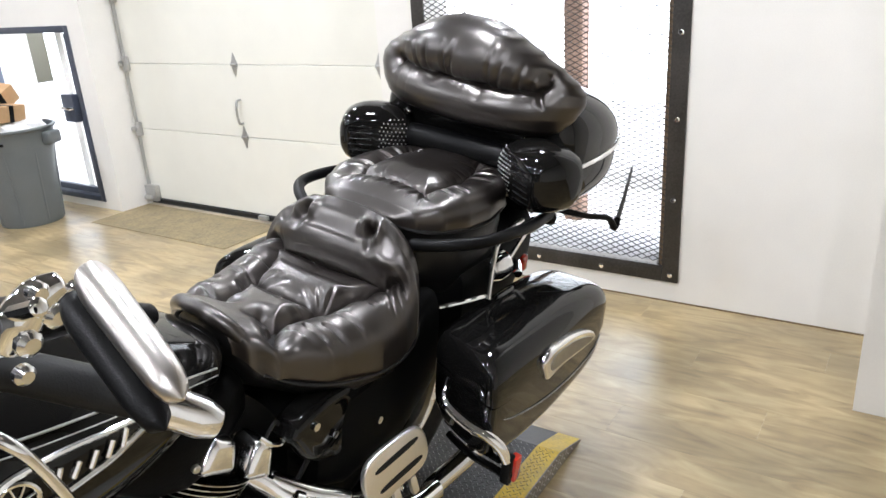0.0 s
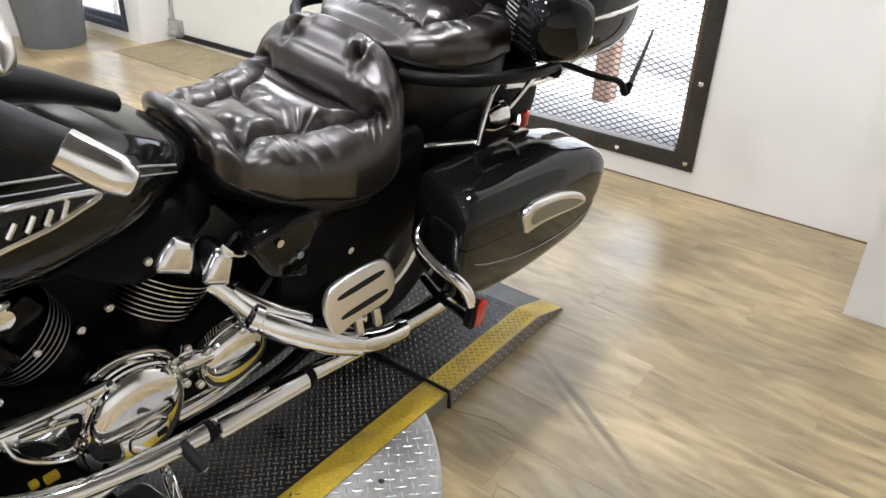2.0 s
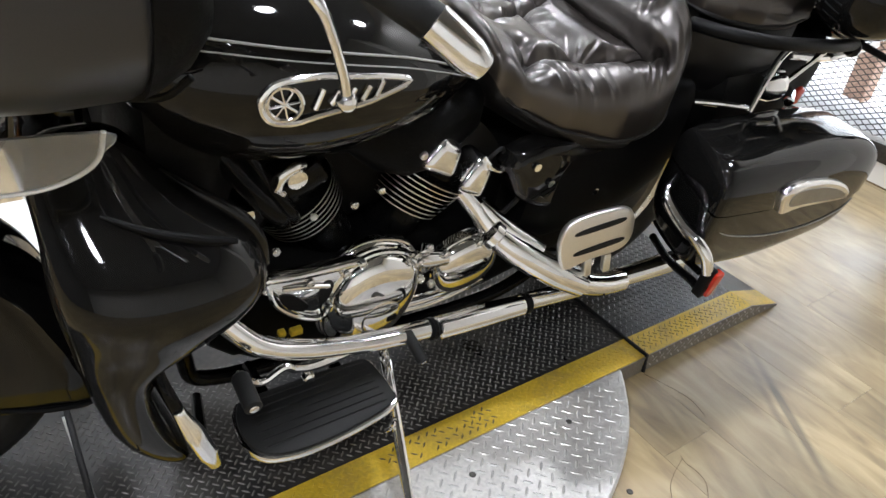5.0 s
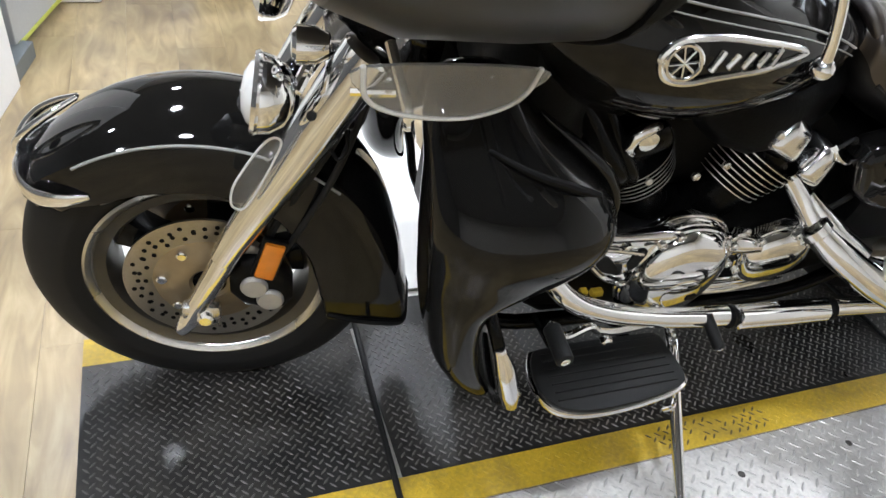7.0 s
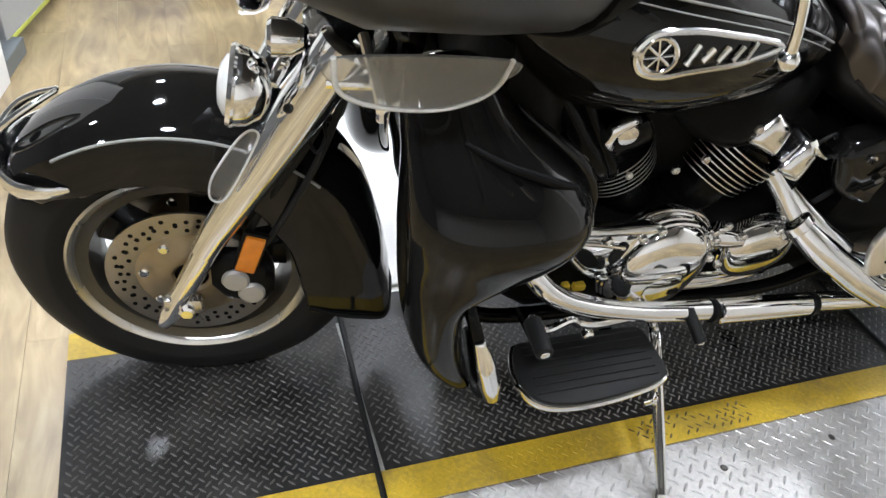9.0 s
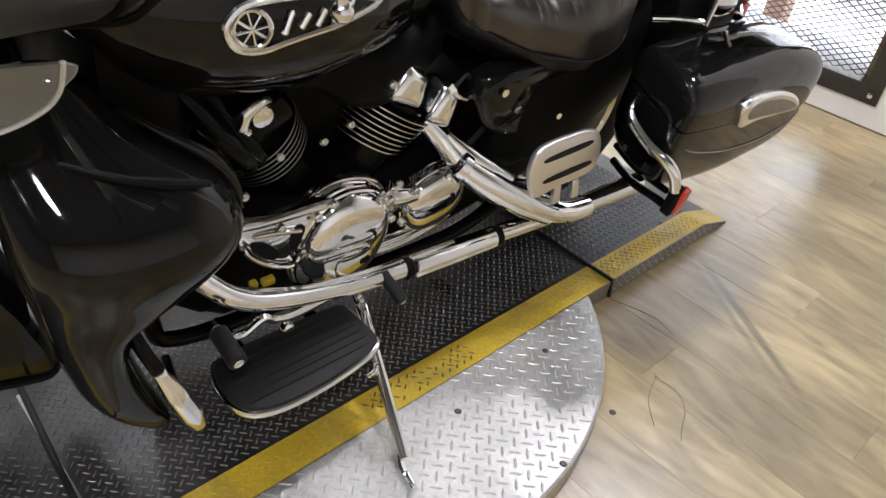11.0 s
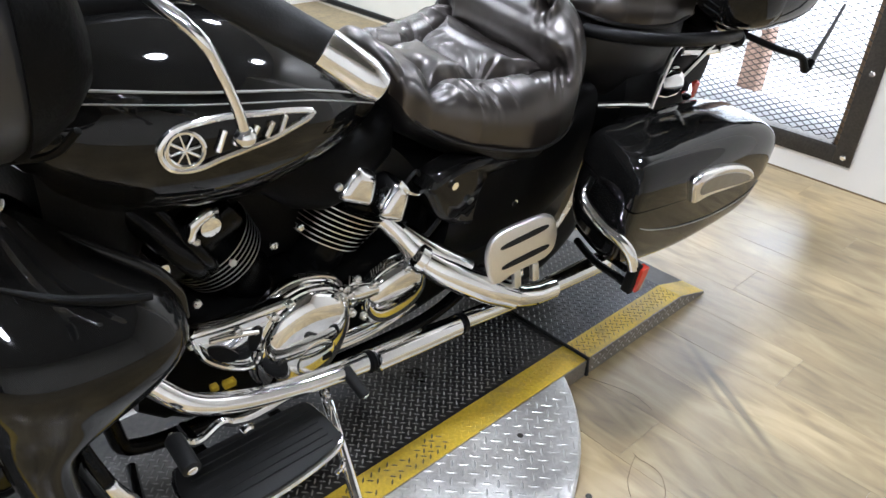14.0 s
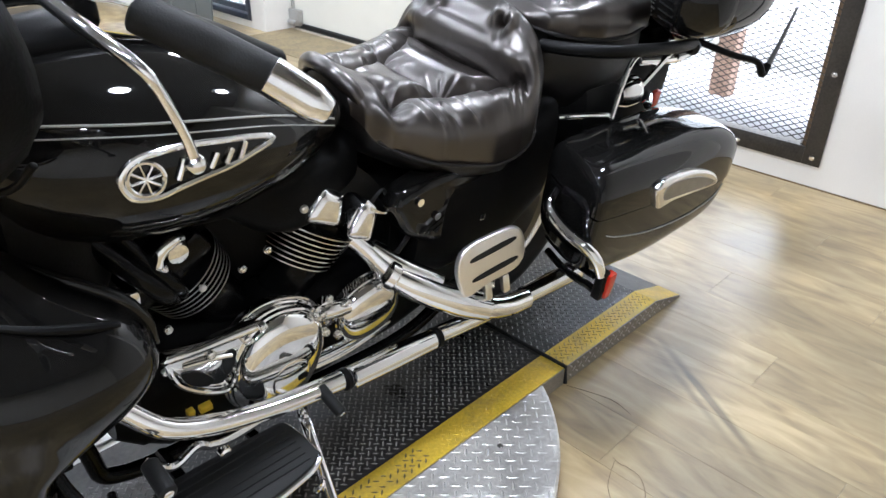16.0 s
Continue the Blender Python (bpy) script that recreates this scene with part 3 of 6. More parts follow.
def deck():
    t = tagged(new("lift_platform"), "black diamond-plate motorcycle platform with yellow edge stripes", "platform")
    sw = 0.078
    yi0, yi1 = PY0 + sw, PY1 - sw
    part("deck_plate", box((PX0, yi0, F), (0.325, yi1, 0)), TREAD_B, t, smooth=False)
    part("deck_plate", box((0.335, yi0, F), (PX1 - 0.004, yi1, 0)), TREAD_B, t, smooth=False)
    part("stripe", box((PX0, PY0, F + .002), (PX1 - 0.004, yi0, 0.0006)), YELLOW, t, "worn yellow edge stripe", smooth=False)
    part("stripe", box((PX0, yi1, F), (-0.02, PY1, 0.0006)), YELLOW, t, "worn yellow edge stripe", smooth=False)
    # Far edge is drawn dark from here on, without the yellow stripe.
    part("deck_edge", box((-0.02, yi1, F), (PX1 - 0.004, PY1, 0.0)), TREAD_B, t, "black deck edge without a stripe", smooth=False)
    rx = PX1 + 0.006
    ramp = [(rx, F), (2.29, F), (2.29, F + 0.006), (2.13, 0.0), (rx, 0.0)]
    part("ramp_plate", slab(ramp, yi0, PY1), TREAD_B, t, smooth=False)
    part("ramp_stripe", slab([(x, z + (.0006 if z > F + .001 else 0)) for x, z in ramp], PY0, yi0), YELLOW, t, "yellow ramp edge stripe", smooth=False)
    part("ramp_side", slab(ramp, PY0 - .003, PY0 - .0002), SIDEP, t, "dull diamond-plate ramp side", smooth=False)
    part("deck_side", box((PX0, PY0 - .003, F), (PX1 - .004, PY0 - .0002, -.0015)), SIDEP, t, smooth=False)
    treads("treads", lambda a, b: not (.32 < a < .345), t, TREAD_BL, flat(0), PX0 + .015, PX1 - .02, yi0 + .008, yi1 - .008, .0158, 45, .0096)
    treads("treads", lambda a, b: True, t, TREAD_BL, flat(0), rx + .01, 2.12, yi0 + .008, yi1, .0158, 45, .0096)
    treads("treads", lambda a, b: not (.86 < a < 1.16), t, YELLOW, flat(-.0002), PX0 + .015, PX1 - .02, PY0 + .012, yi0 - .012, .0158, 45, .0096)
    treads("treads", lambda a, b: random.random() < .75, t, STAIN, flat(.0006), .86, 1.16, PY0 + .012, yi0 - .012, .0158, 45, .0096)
    treads("treads", lambda a, b: True, t, YELLOWD, flat(.0006), rx + .01, 2.12, PY0 + .012, yi0 - .008, .0158, 45, .0096)
    top = lambda a: 0 if a < 2.13 else -(a - 2.13) / .16 * .049
    treads("treads", lambda a, b: F + .006 < b < top(a) - .006, t, TREAD_SL, lambda a, b: (Vector((a, PY0 - .003, b)), Vector((0, -1, 0))), rx + .01, 2.26, F + .008, -.004, .021, 45, .011)
    part("seam_strip", tube([(.318, PY0 - .006, -.03), (.316, PY0 - .004, .003), (.326, -.2, .005), (.342, PY1, .004)], .0065, 10, False, False), RUBBER, t, "black rubber seam strip")
    part("seam_strip", tube([(PX1 + .001, PY0 - .006, F + .004), (PX1 + .001, PY0 - .004, .002), (PX1 + .001, PY1, .002)], .006, 10, False, False), RUBBER, t, "black rubber seam strip")
    part("worn_inset", box((.70, -.165, -.001), (1.09, PY1 - sw, .0008)), WORNB, t, "worn grey plate inset in the deck", smooth=False)
    return t


deck()


def turntable():
    t = tagged(new("turntable"), "round bare diamond-plate turntable disc on the floor", "turntable")
    cx, cy, R = 0.94, -0.06, 0.735
    part("turntable_disc", turned([(F, R), (-0.006, R), (-0.003, R - .004), (-0.002, R - .006), (-0.002, 0.0)], "z", 128, (cx, cy, 0)), TREAD_S, t, smooth=False)
    inside = lambda a, b: (a - cx) ** 2 + (b - cy) ** 2 < (R - .012) ** 2
    treads("treads", inside, t, TREAD_SL, flat(-.002), cx - R, cx + R, cy - R, PY0 - .008, .0258, 45, .0150)
    for q in ((1.012, -.536), (1.305, -.527), (1.283, -.744), (.80, -.70), (1.09, -.765)):
        part("floor_bolt", turned([(0, 0), (.002, 0), (.002, .006), (0, .008)], "z", 12, (q[0], q[1], -.002)), STEEL, t)
    return t


turntable()
tagged(part("white_board", box((-0.20, PY1 + .02, 0.0015), (0.72, 0.98, 0.006), .001), CARDW, smooth=False), "plain white board lying flat beside the platform", "board")


# ---------------------------------------------------------------- loose things along the walls
def trash_can(x, y):
    t = tagged(new("trash_can"), "large grey round plastic trash can, full", "trash can")
    h = .68
    part("body", turned([(0, 0), (0, .205), (.02, .212), (h - .13, .252), (h - .12, .262), (h - .012, .275), (h, .285), (h, .275), (.06, .20), (.05, 0)], "z", 48), GREYP, t)
    part("rim", turned([(h - .02, .272), (h - .004, .292), (h + .008, .290), (h + .01, .275)], "z", 48), GREYP, t)
    for k in range(4):
        a = math.pi / 2 * k + .5
        b = box((.255, -.07, h - .12), (.325, .07, h - .03), .02, 3)
        bmesh.ops.transform(b, matrix=Matrix.Rotation(a, 4, "Z"), verts=b.verts)
        part("handle", b, GREYP, t)
    for k in range(8):
        a = 2 * math.pi * k / 8
        part("rib", tube([(.214 * math.cos(a), .214 * math.sin(a), .02), (.253 * math.cos(a), .253 * math.sin(a), h - .14)], .006, 6, False), GREYP, t)
    part("label_bar", slab([(-.05, 0), (.05, 0), (.05, .018), (-.05, .018)], -.001, .001), SATIN, t, "dark printed bars", m=pose(-.21, -.175, h - .085, -6, 0, 39 - 90))
    t.location = (x, y, F)
    bag = tagged(new("trash_bag"), "crumpled white plastic bin liner in the can", "trash bag")
    b = bmesh.new()
    bmesh.ops.create_icosphere(b, subdivisions=4, radius=.235)
    for v in b.verts:
        v.co.z *= .42
        v.co *= 1 + .22 * noise.noise(v.co * 9) + .08 * noise.noise(v.co * 26)
    part("liner", b, PLASTICW, bag)
    bag.location = (x, y, F + h - .02)
    return t


trash_can(2.98, 4.10)


def carton(x, y, z, rx, ry, rz, sx, sy, sz):
    t = tagged(new("cardboard_box"), "small brown cardboard box taped shut on the full trash can", "box", "boxes on the trash can")
    part("carton", box((-sx, -sy, -sz), (sx, sy, sz), .004), CARD, t, smooth=False)
    part("tape", box((-.022, -sy - .0008, -sz - .0008), (.022, sy + .0008, sz + .0008), .001), SATIN, t, "dark packing tape", smooth=False)
    t.matrix_world = pose(x, y, z, rx, ry, rz)


carton(2.90, 4.02, .745, 6, 5, 25, .14, .09, .055)
carton(2.95, 4.18, .815, 8, -28, 10, .13, .10, .06)


def tub(x, y):
    t = tagged(new("white_tub"), "white plastic tub behind the trash can", "tub")
    part("shell", turned([(0, 0), (0, .19), (.33, .25), (.34, .265), (.33, .245), (.01, .17)], "z", 40), PLASTICW, t)
    t.location = (x, y, F)


tub(3.02, 4.62)


def bucket(x, y):
    t = tagged(new("bucket"), "white plastic bucket with a blue label band", "bucket")
    part("pail", turned([(0, 0), (0, .115), (.005, .12), (.27, .138), (.30, .146), (.31, .146), (.31, .13), (.02, .11)], "z", 40), PLASTICW, t)
    part("label_band", turned([(.06, .1252), (.16, .1318)], "z", 40, a0=180, a1=330), BLUEL, t, "blue label band")
    t.location = (x, y, F)


bucket(0.02, 2.36)
tagged(part("storage_crate", box((-.50, 2.16, F), (-.24, 2.5, .3), .015), PLASTICW), "white plastic crate on the floor", "crate")
tagged(part("storage_bin", box((.13, 2.35, F), (.50, 2.7, .32), .02), SATIN), "black plastic storage bin on the floor", "bin")


def cabinet():
    t = tagged(new("white_cabinet"), "white laminate cabinet standing on the floor", "cabinet")
    m = pose(-.52, 1.19, F, 0, 0, -9.6)
    part("side_panel", box((-.6, -.235, 0), (.0, .235, 1.4), .003), LAMW, t, smooth=False)
    part("plinth", box((-.58, .236, 0), (-.01, .47, .06), .003), GREYP, t, smooth=False)
    t.matrix_world = m
    g = tagged(new("grey_cabinet"), "grey metal cabinet with a yellow-green edge line", "cabinet")
    part("body", box((-.7, 0, .05), (.0, .75, 1.2), .004), GREYC, g, smooth=False)
    part("edge_line", box((.0, .01, .045), (.004, .75, .06), .001), LIME, g, "yellow-green edge strip", smooth=False)
    part("toe_kick", box((-.68, .01, 0), (-.05, .74, .05), .002), STONE, g, smooth=False)
    g.matrix_world = pose(-.50, 1.62, F, 0, 0, -14)


cabinet()


MATB = material("worn_brown_mat", (0.23, 0.18, 0.10), 0.7, bump=0.5, scale=70, vary=0.45, big=9.0)
tagged(part("door_mat", box((3.12, 2.22, F), (3.60, 3.60, F + .004), .002), MATB, smooth=False), "worn mottled brown mat along the overhead door", "mat")


# thin cracks that wander over the floor
def crack(pts):
    ob = part("crack", tube([(x, y, F + .0004) for x, y in pts], .0017, 6, True, False, .35), CRACK, floor, "thin dark wandering floor crack")
    return ob


crack([(1.655, -.47), (1.667, -.504), (1.688, -.57), (1.691, -.61), (1.679, -.659)])
crack([(1.515, -.713), (1.508, -.735), (1.512, -.753), (1.506, -.793), (1.47, -.829), (1.427, -.849), (1.39, -.87)])
crack([(1.512, -.72), (1.465, -.737), (1.422, -.76), (1.377, -.807)])

# ---------------------------------------------------------------- motorcycle
# local axes: x rearwards from the front axle, y to its right side, z up from the deck
BIKE = pose(0.035, 0, 0, 0, 0, -1.5) @ pose(0, 0, 0, 8.5, 0, 0)
bike = tagged(new("motorcycle"), "black touring motorcycle with chrome trim leaning on its side stand", "motorcycle")
bike.matrix_world = BIKE


def near_seam(p, q, seams):
    """Distance to the nearest stitched line, and the way along it."""
    best, along = np.full(p.shape, 9.0), np.zeros(p.shape)
    run = 0.0
    for line in seams:
        for a, b in zip(line, line[1:]):
            d = (b[0] - a[0], b[1] - a[1])
            ll = d[0] ** 2 + d[1] ** 2
            t = np.clip(((p - a[0]) * d[0] + (q - a[1]) * d[1]) / ll, 0, 1)
            dist = np.hypot(p - a[0] - t * d[0], q - a[1] - t * d[1])
            nearer = dist < best
            best = np.where(nearer, dist, best)
            along = np.where(nearer, run + t * math.sqrt(ll), along)
            run += math.sqrt(ll)
    return best, along


def stitched(p, q, seams, tufts, depth, width, gather=.0016):
    """Depth of the stitched grooves, buttoned dimples and gathers of a cushion."""
    d, along = near_seam(p, q, seams)
    r = np.clip(d / width, 0, 1)
    out = depth * (.74 * (1 - r) ** 2 + .26 * np.exp(-d / .006))
    for u, v in tufts:
        out = out + depth * .45 * np.exp(-np.hypot(p - u, q - v) / .014)
    wave = along * 2 * math.pi / .027 + 2.1 * np.sin(along * 47 + .6)
    crease = (.5 + .5 * np.cos(wave)) ** 5
    reach = .020 + .022 * (.5 + .5 * np.sin(along * 71 + 1.9))
    patchy = np.clip(.55 + .75 * np.sin(along * 29 + 1.3), 0, 1)
    return out + gather * crease * np.exp(-d / reach) * (1 - np.exp(-d / .007)) * patchy * 1.4


def pleats(p, q, lines, depth=.006, width=.0042):
    """Fine folds that run out from the stitching and fade."""
    out = np.zeros(p.shape)
    for a, b in lines:
        d = (b[0] - a[0], b[1] - a[1])
        t = np.clip(((p - a[0]) * d[0] + (q - a[1]) * d[1]) / (d[0] ** 2 + d[1] ** 2), 0, 1)
        gap = np.hypot(p - a[0] - t * d[0], q - a[1] - t * d[1])
        out = out + depth * (1 - t * t) * (np.exp(-(gap / width) ** 2) - .35 * np.exp(-((gap - 2.2 * width) / width) ** 2))
    return out


def lerp(x, rows):
    """Smooth value of a table at x."""
    xs, vs = zip(*rows)
    if x <= xs[0]:
        return vs[0]
    if x >= xs[-1]:
        return vs[-1]
    i = max(k for k in range(len(xs)) if xs[k] <= x)
    t = (x - xs[i]) / (xs[i + 1] - xs[i])
    t = t * t * (3 - 2 * t) * 0.5 + t * 0.5
    return vs[i] + (vs[i + 1] - vs[i]) * t


def cushion(x0, x1, width, top, base, raise_at, seams, tufts, depth, nx=240, ny=220, e=0.55, wr=0.050, folds=(), pinches=()):
    """A stuffed seat: width, top and base are tables along x; raise_at(x, s) lifts the top across the width."""
    fine = np.linspace(x0, x1, 600)
    prof = np.array([lerp(x, top) for x in fine])
    arc = np.r_[0, np.cumsum(np.hypot(np.diff(fine), np.diff(prof)))]
    at_arc = lambda x: float(np.interp(x, fine, arc))
    seams = [[(at_arc(x), y) for x, y in line] for line in seams]
    tufts = [(at_arc(x), y) for x, y in tufts]
    folds = [[(at_arc(x), y) for x, y in line] for line in folds]
    pinches = [[(at_arc(x), y) for x, y in line] for line in pinches]
    us = np.linspace(0, arc[-1], nx + 1)
    xs = np.interp(us, arc, fine)
    ang = np.linspace(-math.pi / 2, math.pi / 2, ny + 1)
    sn, cs = np.sin(ang), np.maximum(np.cos(ang), 0)
    Y = np.array([[lerp(x, width) * math.copysign(abs(v) ** .85, v) for v in sn] for x in xs])
    U = np.repeat(us[:, None], ny + 1, 1)
    G = (stitched(U, Y, seams, tufts, depth, wr) + pleats(U, Y, folds) + pleats(U, Y, pinches, .012, .010)) * np.minimum(1, cs * 2.4)[None, :]
    rings = []
    for i, x in enumerate(xs):
        w, zt, zb = lerp(x, width), lerp(x, top), lerp(x, base)
        slope = (lerp(min(x + .004, x1), top) - lerp(max(x - .004, x0), top)) / .008
        nz = 1 / math.sqrt(1 + slope * slope)
        nx_ = -slope * nz
        ring = []
        for j in range(ny + 1):
            y = Y[i, j]
            z = zb + (zt + raise_at(x, y / w) - zb) * cs[j] ** e
            fine_ = .0006 * noise.noise((x * 24, y * 24, z * 24)) * min(1, cs[j] * 3)
            g = fine_ - G[i, j]
            k = min(1, cs[j] * 1.5)
            ring.append(Vector((x + nx_ * g * k, y + g * .4 * sn[j], z + nz * g)))
        rings.append(ring)
    return skin(rings, closed=False)


def mirrored(line):
    return [(x, -y) for x, y in line]


def mirrored_all(lines):
    return [mirrored(line) for line in lines]


# ---- wheels
def wheel(name, x, z, R, w, rim_r, spokes=5):
    hub = part(name, turned([(-0.06, 0.0), (-0.06, 0.035), (-0.045, 0.05), (0.045, 0.05), (0.06, 0.035), (0.06, 0.0)], "y", 32, (x, 0, z)), FRAMEB, bike)
    prof = [(-w * .30, rim_r - .008), (-w * .40, rim_r + .01), (-w * .49, rim_r + .04), (-w * .5, R - .070), (-w * .455, R - .042), (-w * .36, R - .020), (-w * .2, R - .005), (0, R)]
    prof += [(-h, r) for h, r in prof[-2::-1]]
    part("tyre", turned(prof, "y", 96, (x, 0, z)), RUBBER, hub)
    rr = rim_r + 0.008
    rim = [(-0.052, rr - .004), (-0.058, rr + .004), (-0.053, rr + .006), (-0.047, rr - .01), (-0.04, rr - .028), (-.02, rr - .036), (.02, rr - .036), (.04, rr - .028), (.047, rr - .01), (.053, rr + .006), (.058, rr + .004), (.052, rr - .004), (.045, rr - .03), (.02, rr - .044), (-.02, rr - .044), (-.045, rr - .03), (-0.052, rr - .004)]
    part("rim", turned(rim, "y", 72, (x, 0, z)), RIMD, hub, "dull machined wheel rim")
    for s in (-1, 1):
        lip = [(s * .050, rr - .010), (s * .056, rr - .006), (s * .060, rr + .002), (s * .057, rr + .007), (s * .050, rr + .004), (s * .050, rr - .010)]
        part("rim_lip", turned(lip, "y", 72, (x, 0, z)), ALU, hub, "bright polished rim lip")
        ridge = [(s * .040, rr - .030), (s * .046, rr - .026), (s * .046, rr - .021), (s * .040, rr - .018), (s * .040, rr - .030)]
        part("rim_ridge", turned(ridge, "y", 72, (x, 0, z)), ALU, hub, "bright inner rim ridge")
    for k in range(spokes):
        a = 2 * math.pi * (k + 0.1) / spokes
        sp = slab([(0.04, -0.026), (0.10, -0.019), (rr - 0.036, -0.03), (rr - 0.036, 0.03), (0.10, 0.019), (0.04, 0.026)], -0.03, 0.03, 0.007)
        bmesh.ops.transform(sp, matrix=Matrix.Translation((x, 0, z)) @ Matrix.Rotation(-a, 4, "Y"), verts=sp.verts)
        part("spoke", sp, FRAMEB, hub)
    return hub


def brake_disc(parent, x, y, z, R, side):
    d = part("brake_disc", turned([(y - .0025, R * .66), (y - .0025, R), (y + .0025, R), (y + .0025, R * .66), (y - .0025, R * .66)], "y", 64, (x, 0, z)), DISCM, parent, "drilled steel brake disc")
    bm = bmesh.new()
    for k in range(40):
        a = 2 * math.pi * k / 40
        for r in (R * .74 + (k % 2) * R * .07, R * .9 - (k % 3) * R * .035):
            bmesh.ops.create_cone(bm, segments=10, radius1=.0042, radius2=.0042, depth=.0012, cap_ends=True,
                                  matrix=Matrix.Translation((x + r * math.cos(a), y + side * .0028, z + r * math.sin(a))) @ Matrix.Rotation(math.pi / 2, 4, "X"))
    part("hole_pattern", bm, SATIN, d, smooth=False)
    part("disc_carrier", turned([(y + side * .004, R * .20), (y + side * .010, R * .24), (y + side * .010, R * .42), (y + side * .006, R * .46), (y + side * .002, R * .66), (y - side * .004, R * .67)], "y", 48, (x, 0, z)), CARRIER, d, "tan anodised disc carrier")
    for k in range(7):
        a = 2 * math.pi * (k + 0.35) / 7
        b = turned([(0, .0), (0, .0095), (-.006, .0095), (-.008, .007), (-.008, 0)], "y", 12, (x + R * .55 * math.cos(a), y - .006, z + R * .55 * math.sin(a)))
        part("disc_bolt", b, CHROME, d)
    return d


AX, AZ = .005, .317          # front axle, before the bars are turned
fw = wheel("front_wheel", AX, AZ, .313, .130, .196)
brake_disc(fw, AX, -.062, AZ, .145, -1)
brake_disc(fw, AX, .062, AZ, .145, 1)
rw = wheel("rear_wheel", 1.705, .325, .325, .15, .19)
steered = [fw]


def front(name, bm, mat, label="", m=None):
    """A part that turns with the bars."""
    ob = part(name, bm, mat, bike, label, m=m)
    steered.append(ob)
    return ob


# ---- front fender with deep rear skirts
def fender():
    rings = []
    n = 72
    for i in range(n + 1):
        deg = -12 + 158 * i / n
        a = radians(deg)
        swell = lerp(deg, [(-12, .372), (-4, .360), (6, .347), (18, .342), (32, .346), (50, .349), (90, .344), (120, .343), (136, .345), (146, .336)])
        w = lerp(deg, [(-12, .112), (20, .108), (60, .110), (100, .109), (125, .104), (138, .088), (146, .060)])
        drop = lerp(deg, [(-12, .158), (20, .146), (42, .140), (62, .118), (90, .102), (120, .092), (138, .072), (146, .045)])
        crown = lerp(deg, [(-12, .026), (30, .036), (90, .034), (146, .024)])
        prof = [(-w - .004, swell - drop), (-w - .003, swell - drop * .72), (-w, swell - crown - .022), (-w * .985, swell - crown - .006), (-w * .93, swell - crown * .62), (-w * .78, swell - crown * .30), (-w * .5, swell - crown * .08), (-w * .22, swell), (0, swell + .0015)]
        prof += [(-h, r) for h, r in prof[-2::-1]]
        rings.append([Vector((AX + r * math.cos(a), h, AZ + r * math.sin(a))) for h, r in prof])
    bm = skin(rings, closed=False)
    geom = bmesh.ops.extrude_face_region(bm, geom=bm.faces[:])
    for v in [g for g in geom["geom"] if isinstance(g, bmesh.types.BMVert)]:
        d = Vector((v.co.x - AX, 0, v.co.z - AZ)).normalized()
        v.co -= d * 0.004
        v.co.y *= 0.965
    f_ = front("front_fender", bm, PAINT, "gloss black front fender with deep rear skirts")

    def arc(a0, a1, r, y, k=28):
        return [(AX + r * math.cos(radians(a0 + (a1 - a0) * i / k)), y, AZ + r * math.sin(radians(a0 + (a1 - a0) * i / k))) for i in range(k + 1)]
    for s in (-1, 1):
        part("pinstripe", tube(arc(48, 122, .3235, s * .1035), .0024, 6, False, False), SILVER, f_, "silver pinstripe")
        # sharp chrome blade that wraps the front edge
        bar = [(-.150, s * .109, .543), (-.185, s * .111, .538), (-.222, s * .100, .533), (-.250, s * .072, .530), (-.266, s * .036, .530), (-.270, 0, .530)]
        part("fender_tip_trim", tube(bar, [.005, .012, .016, .0175, .0175, .0175], 14, True, True, 0.42), CHROMEW, f_, "chrome fender tip trim")
        part("fender_top_trim", tube([(-.271, 0, .545), (-.262, s * .018, .575), (-.238, s * .024, .604), (-.205, s * .017, .628), (-.170, s * .003, .648)], [.010, .0075, .0065, .0055, .004], 12), CHROMEW, f_, "chrome fender crest loop")
        part("fender_lip", tube([(.372, 0, .245), (.366, s * .05, .246), (.352, s * .105, .252), (.305, s * .117, .262), (.255, s * .117, .271), (.213, s * .115, .284)], .0055, 8), SATIN, f_, "black rolled skirt edge")
    part("crest_badge", turned([(0, 0), (.004, .0), (.004, .012), (0, .014)], "z", 18), SATIN, f_, m=pose(-.246, 0, .592, 0, -48, 0))
    return f_


fender()

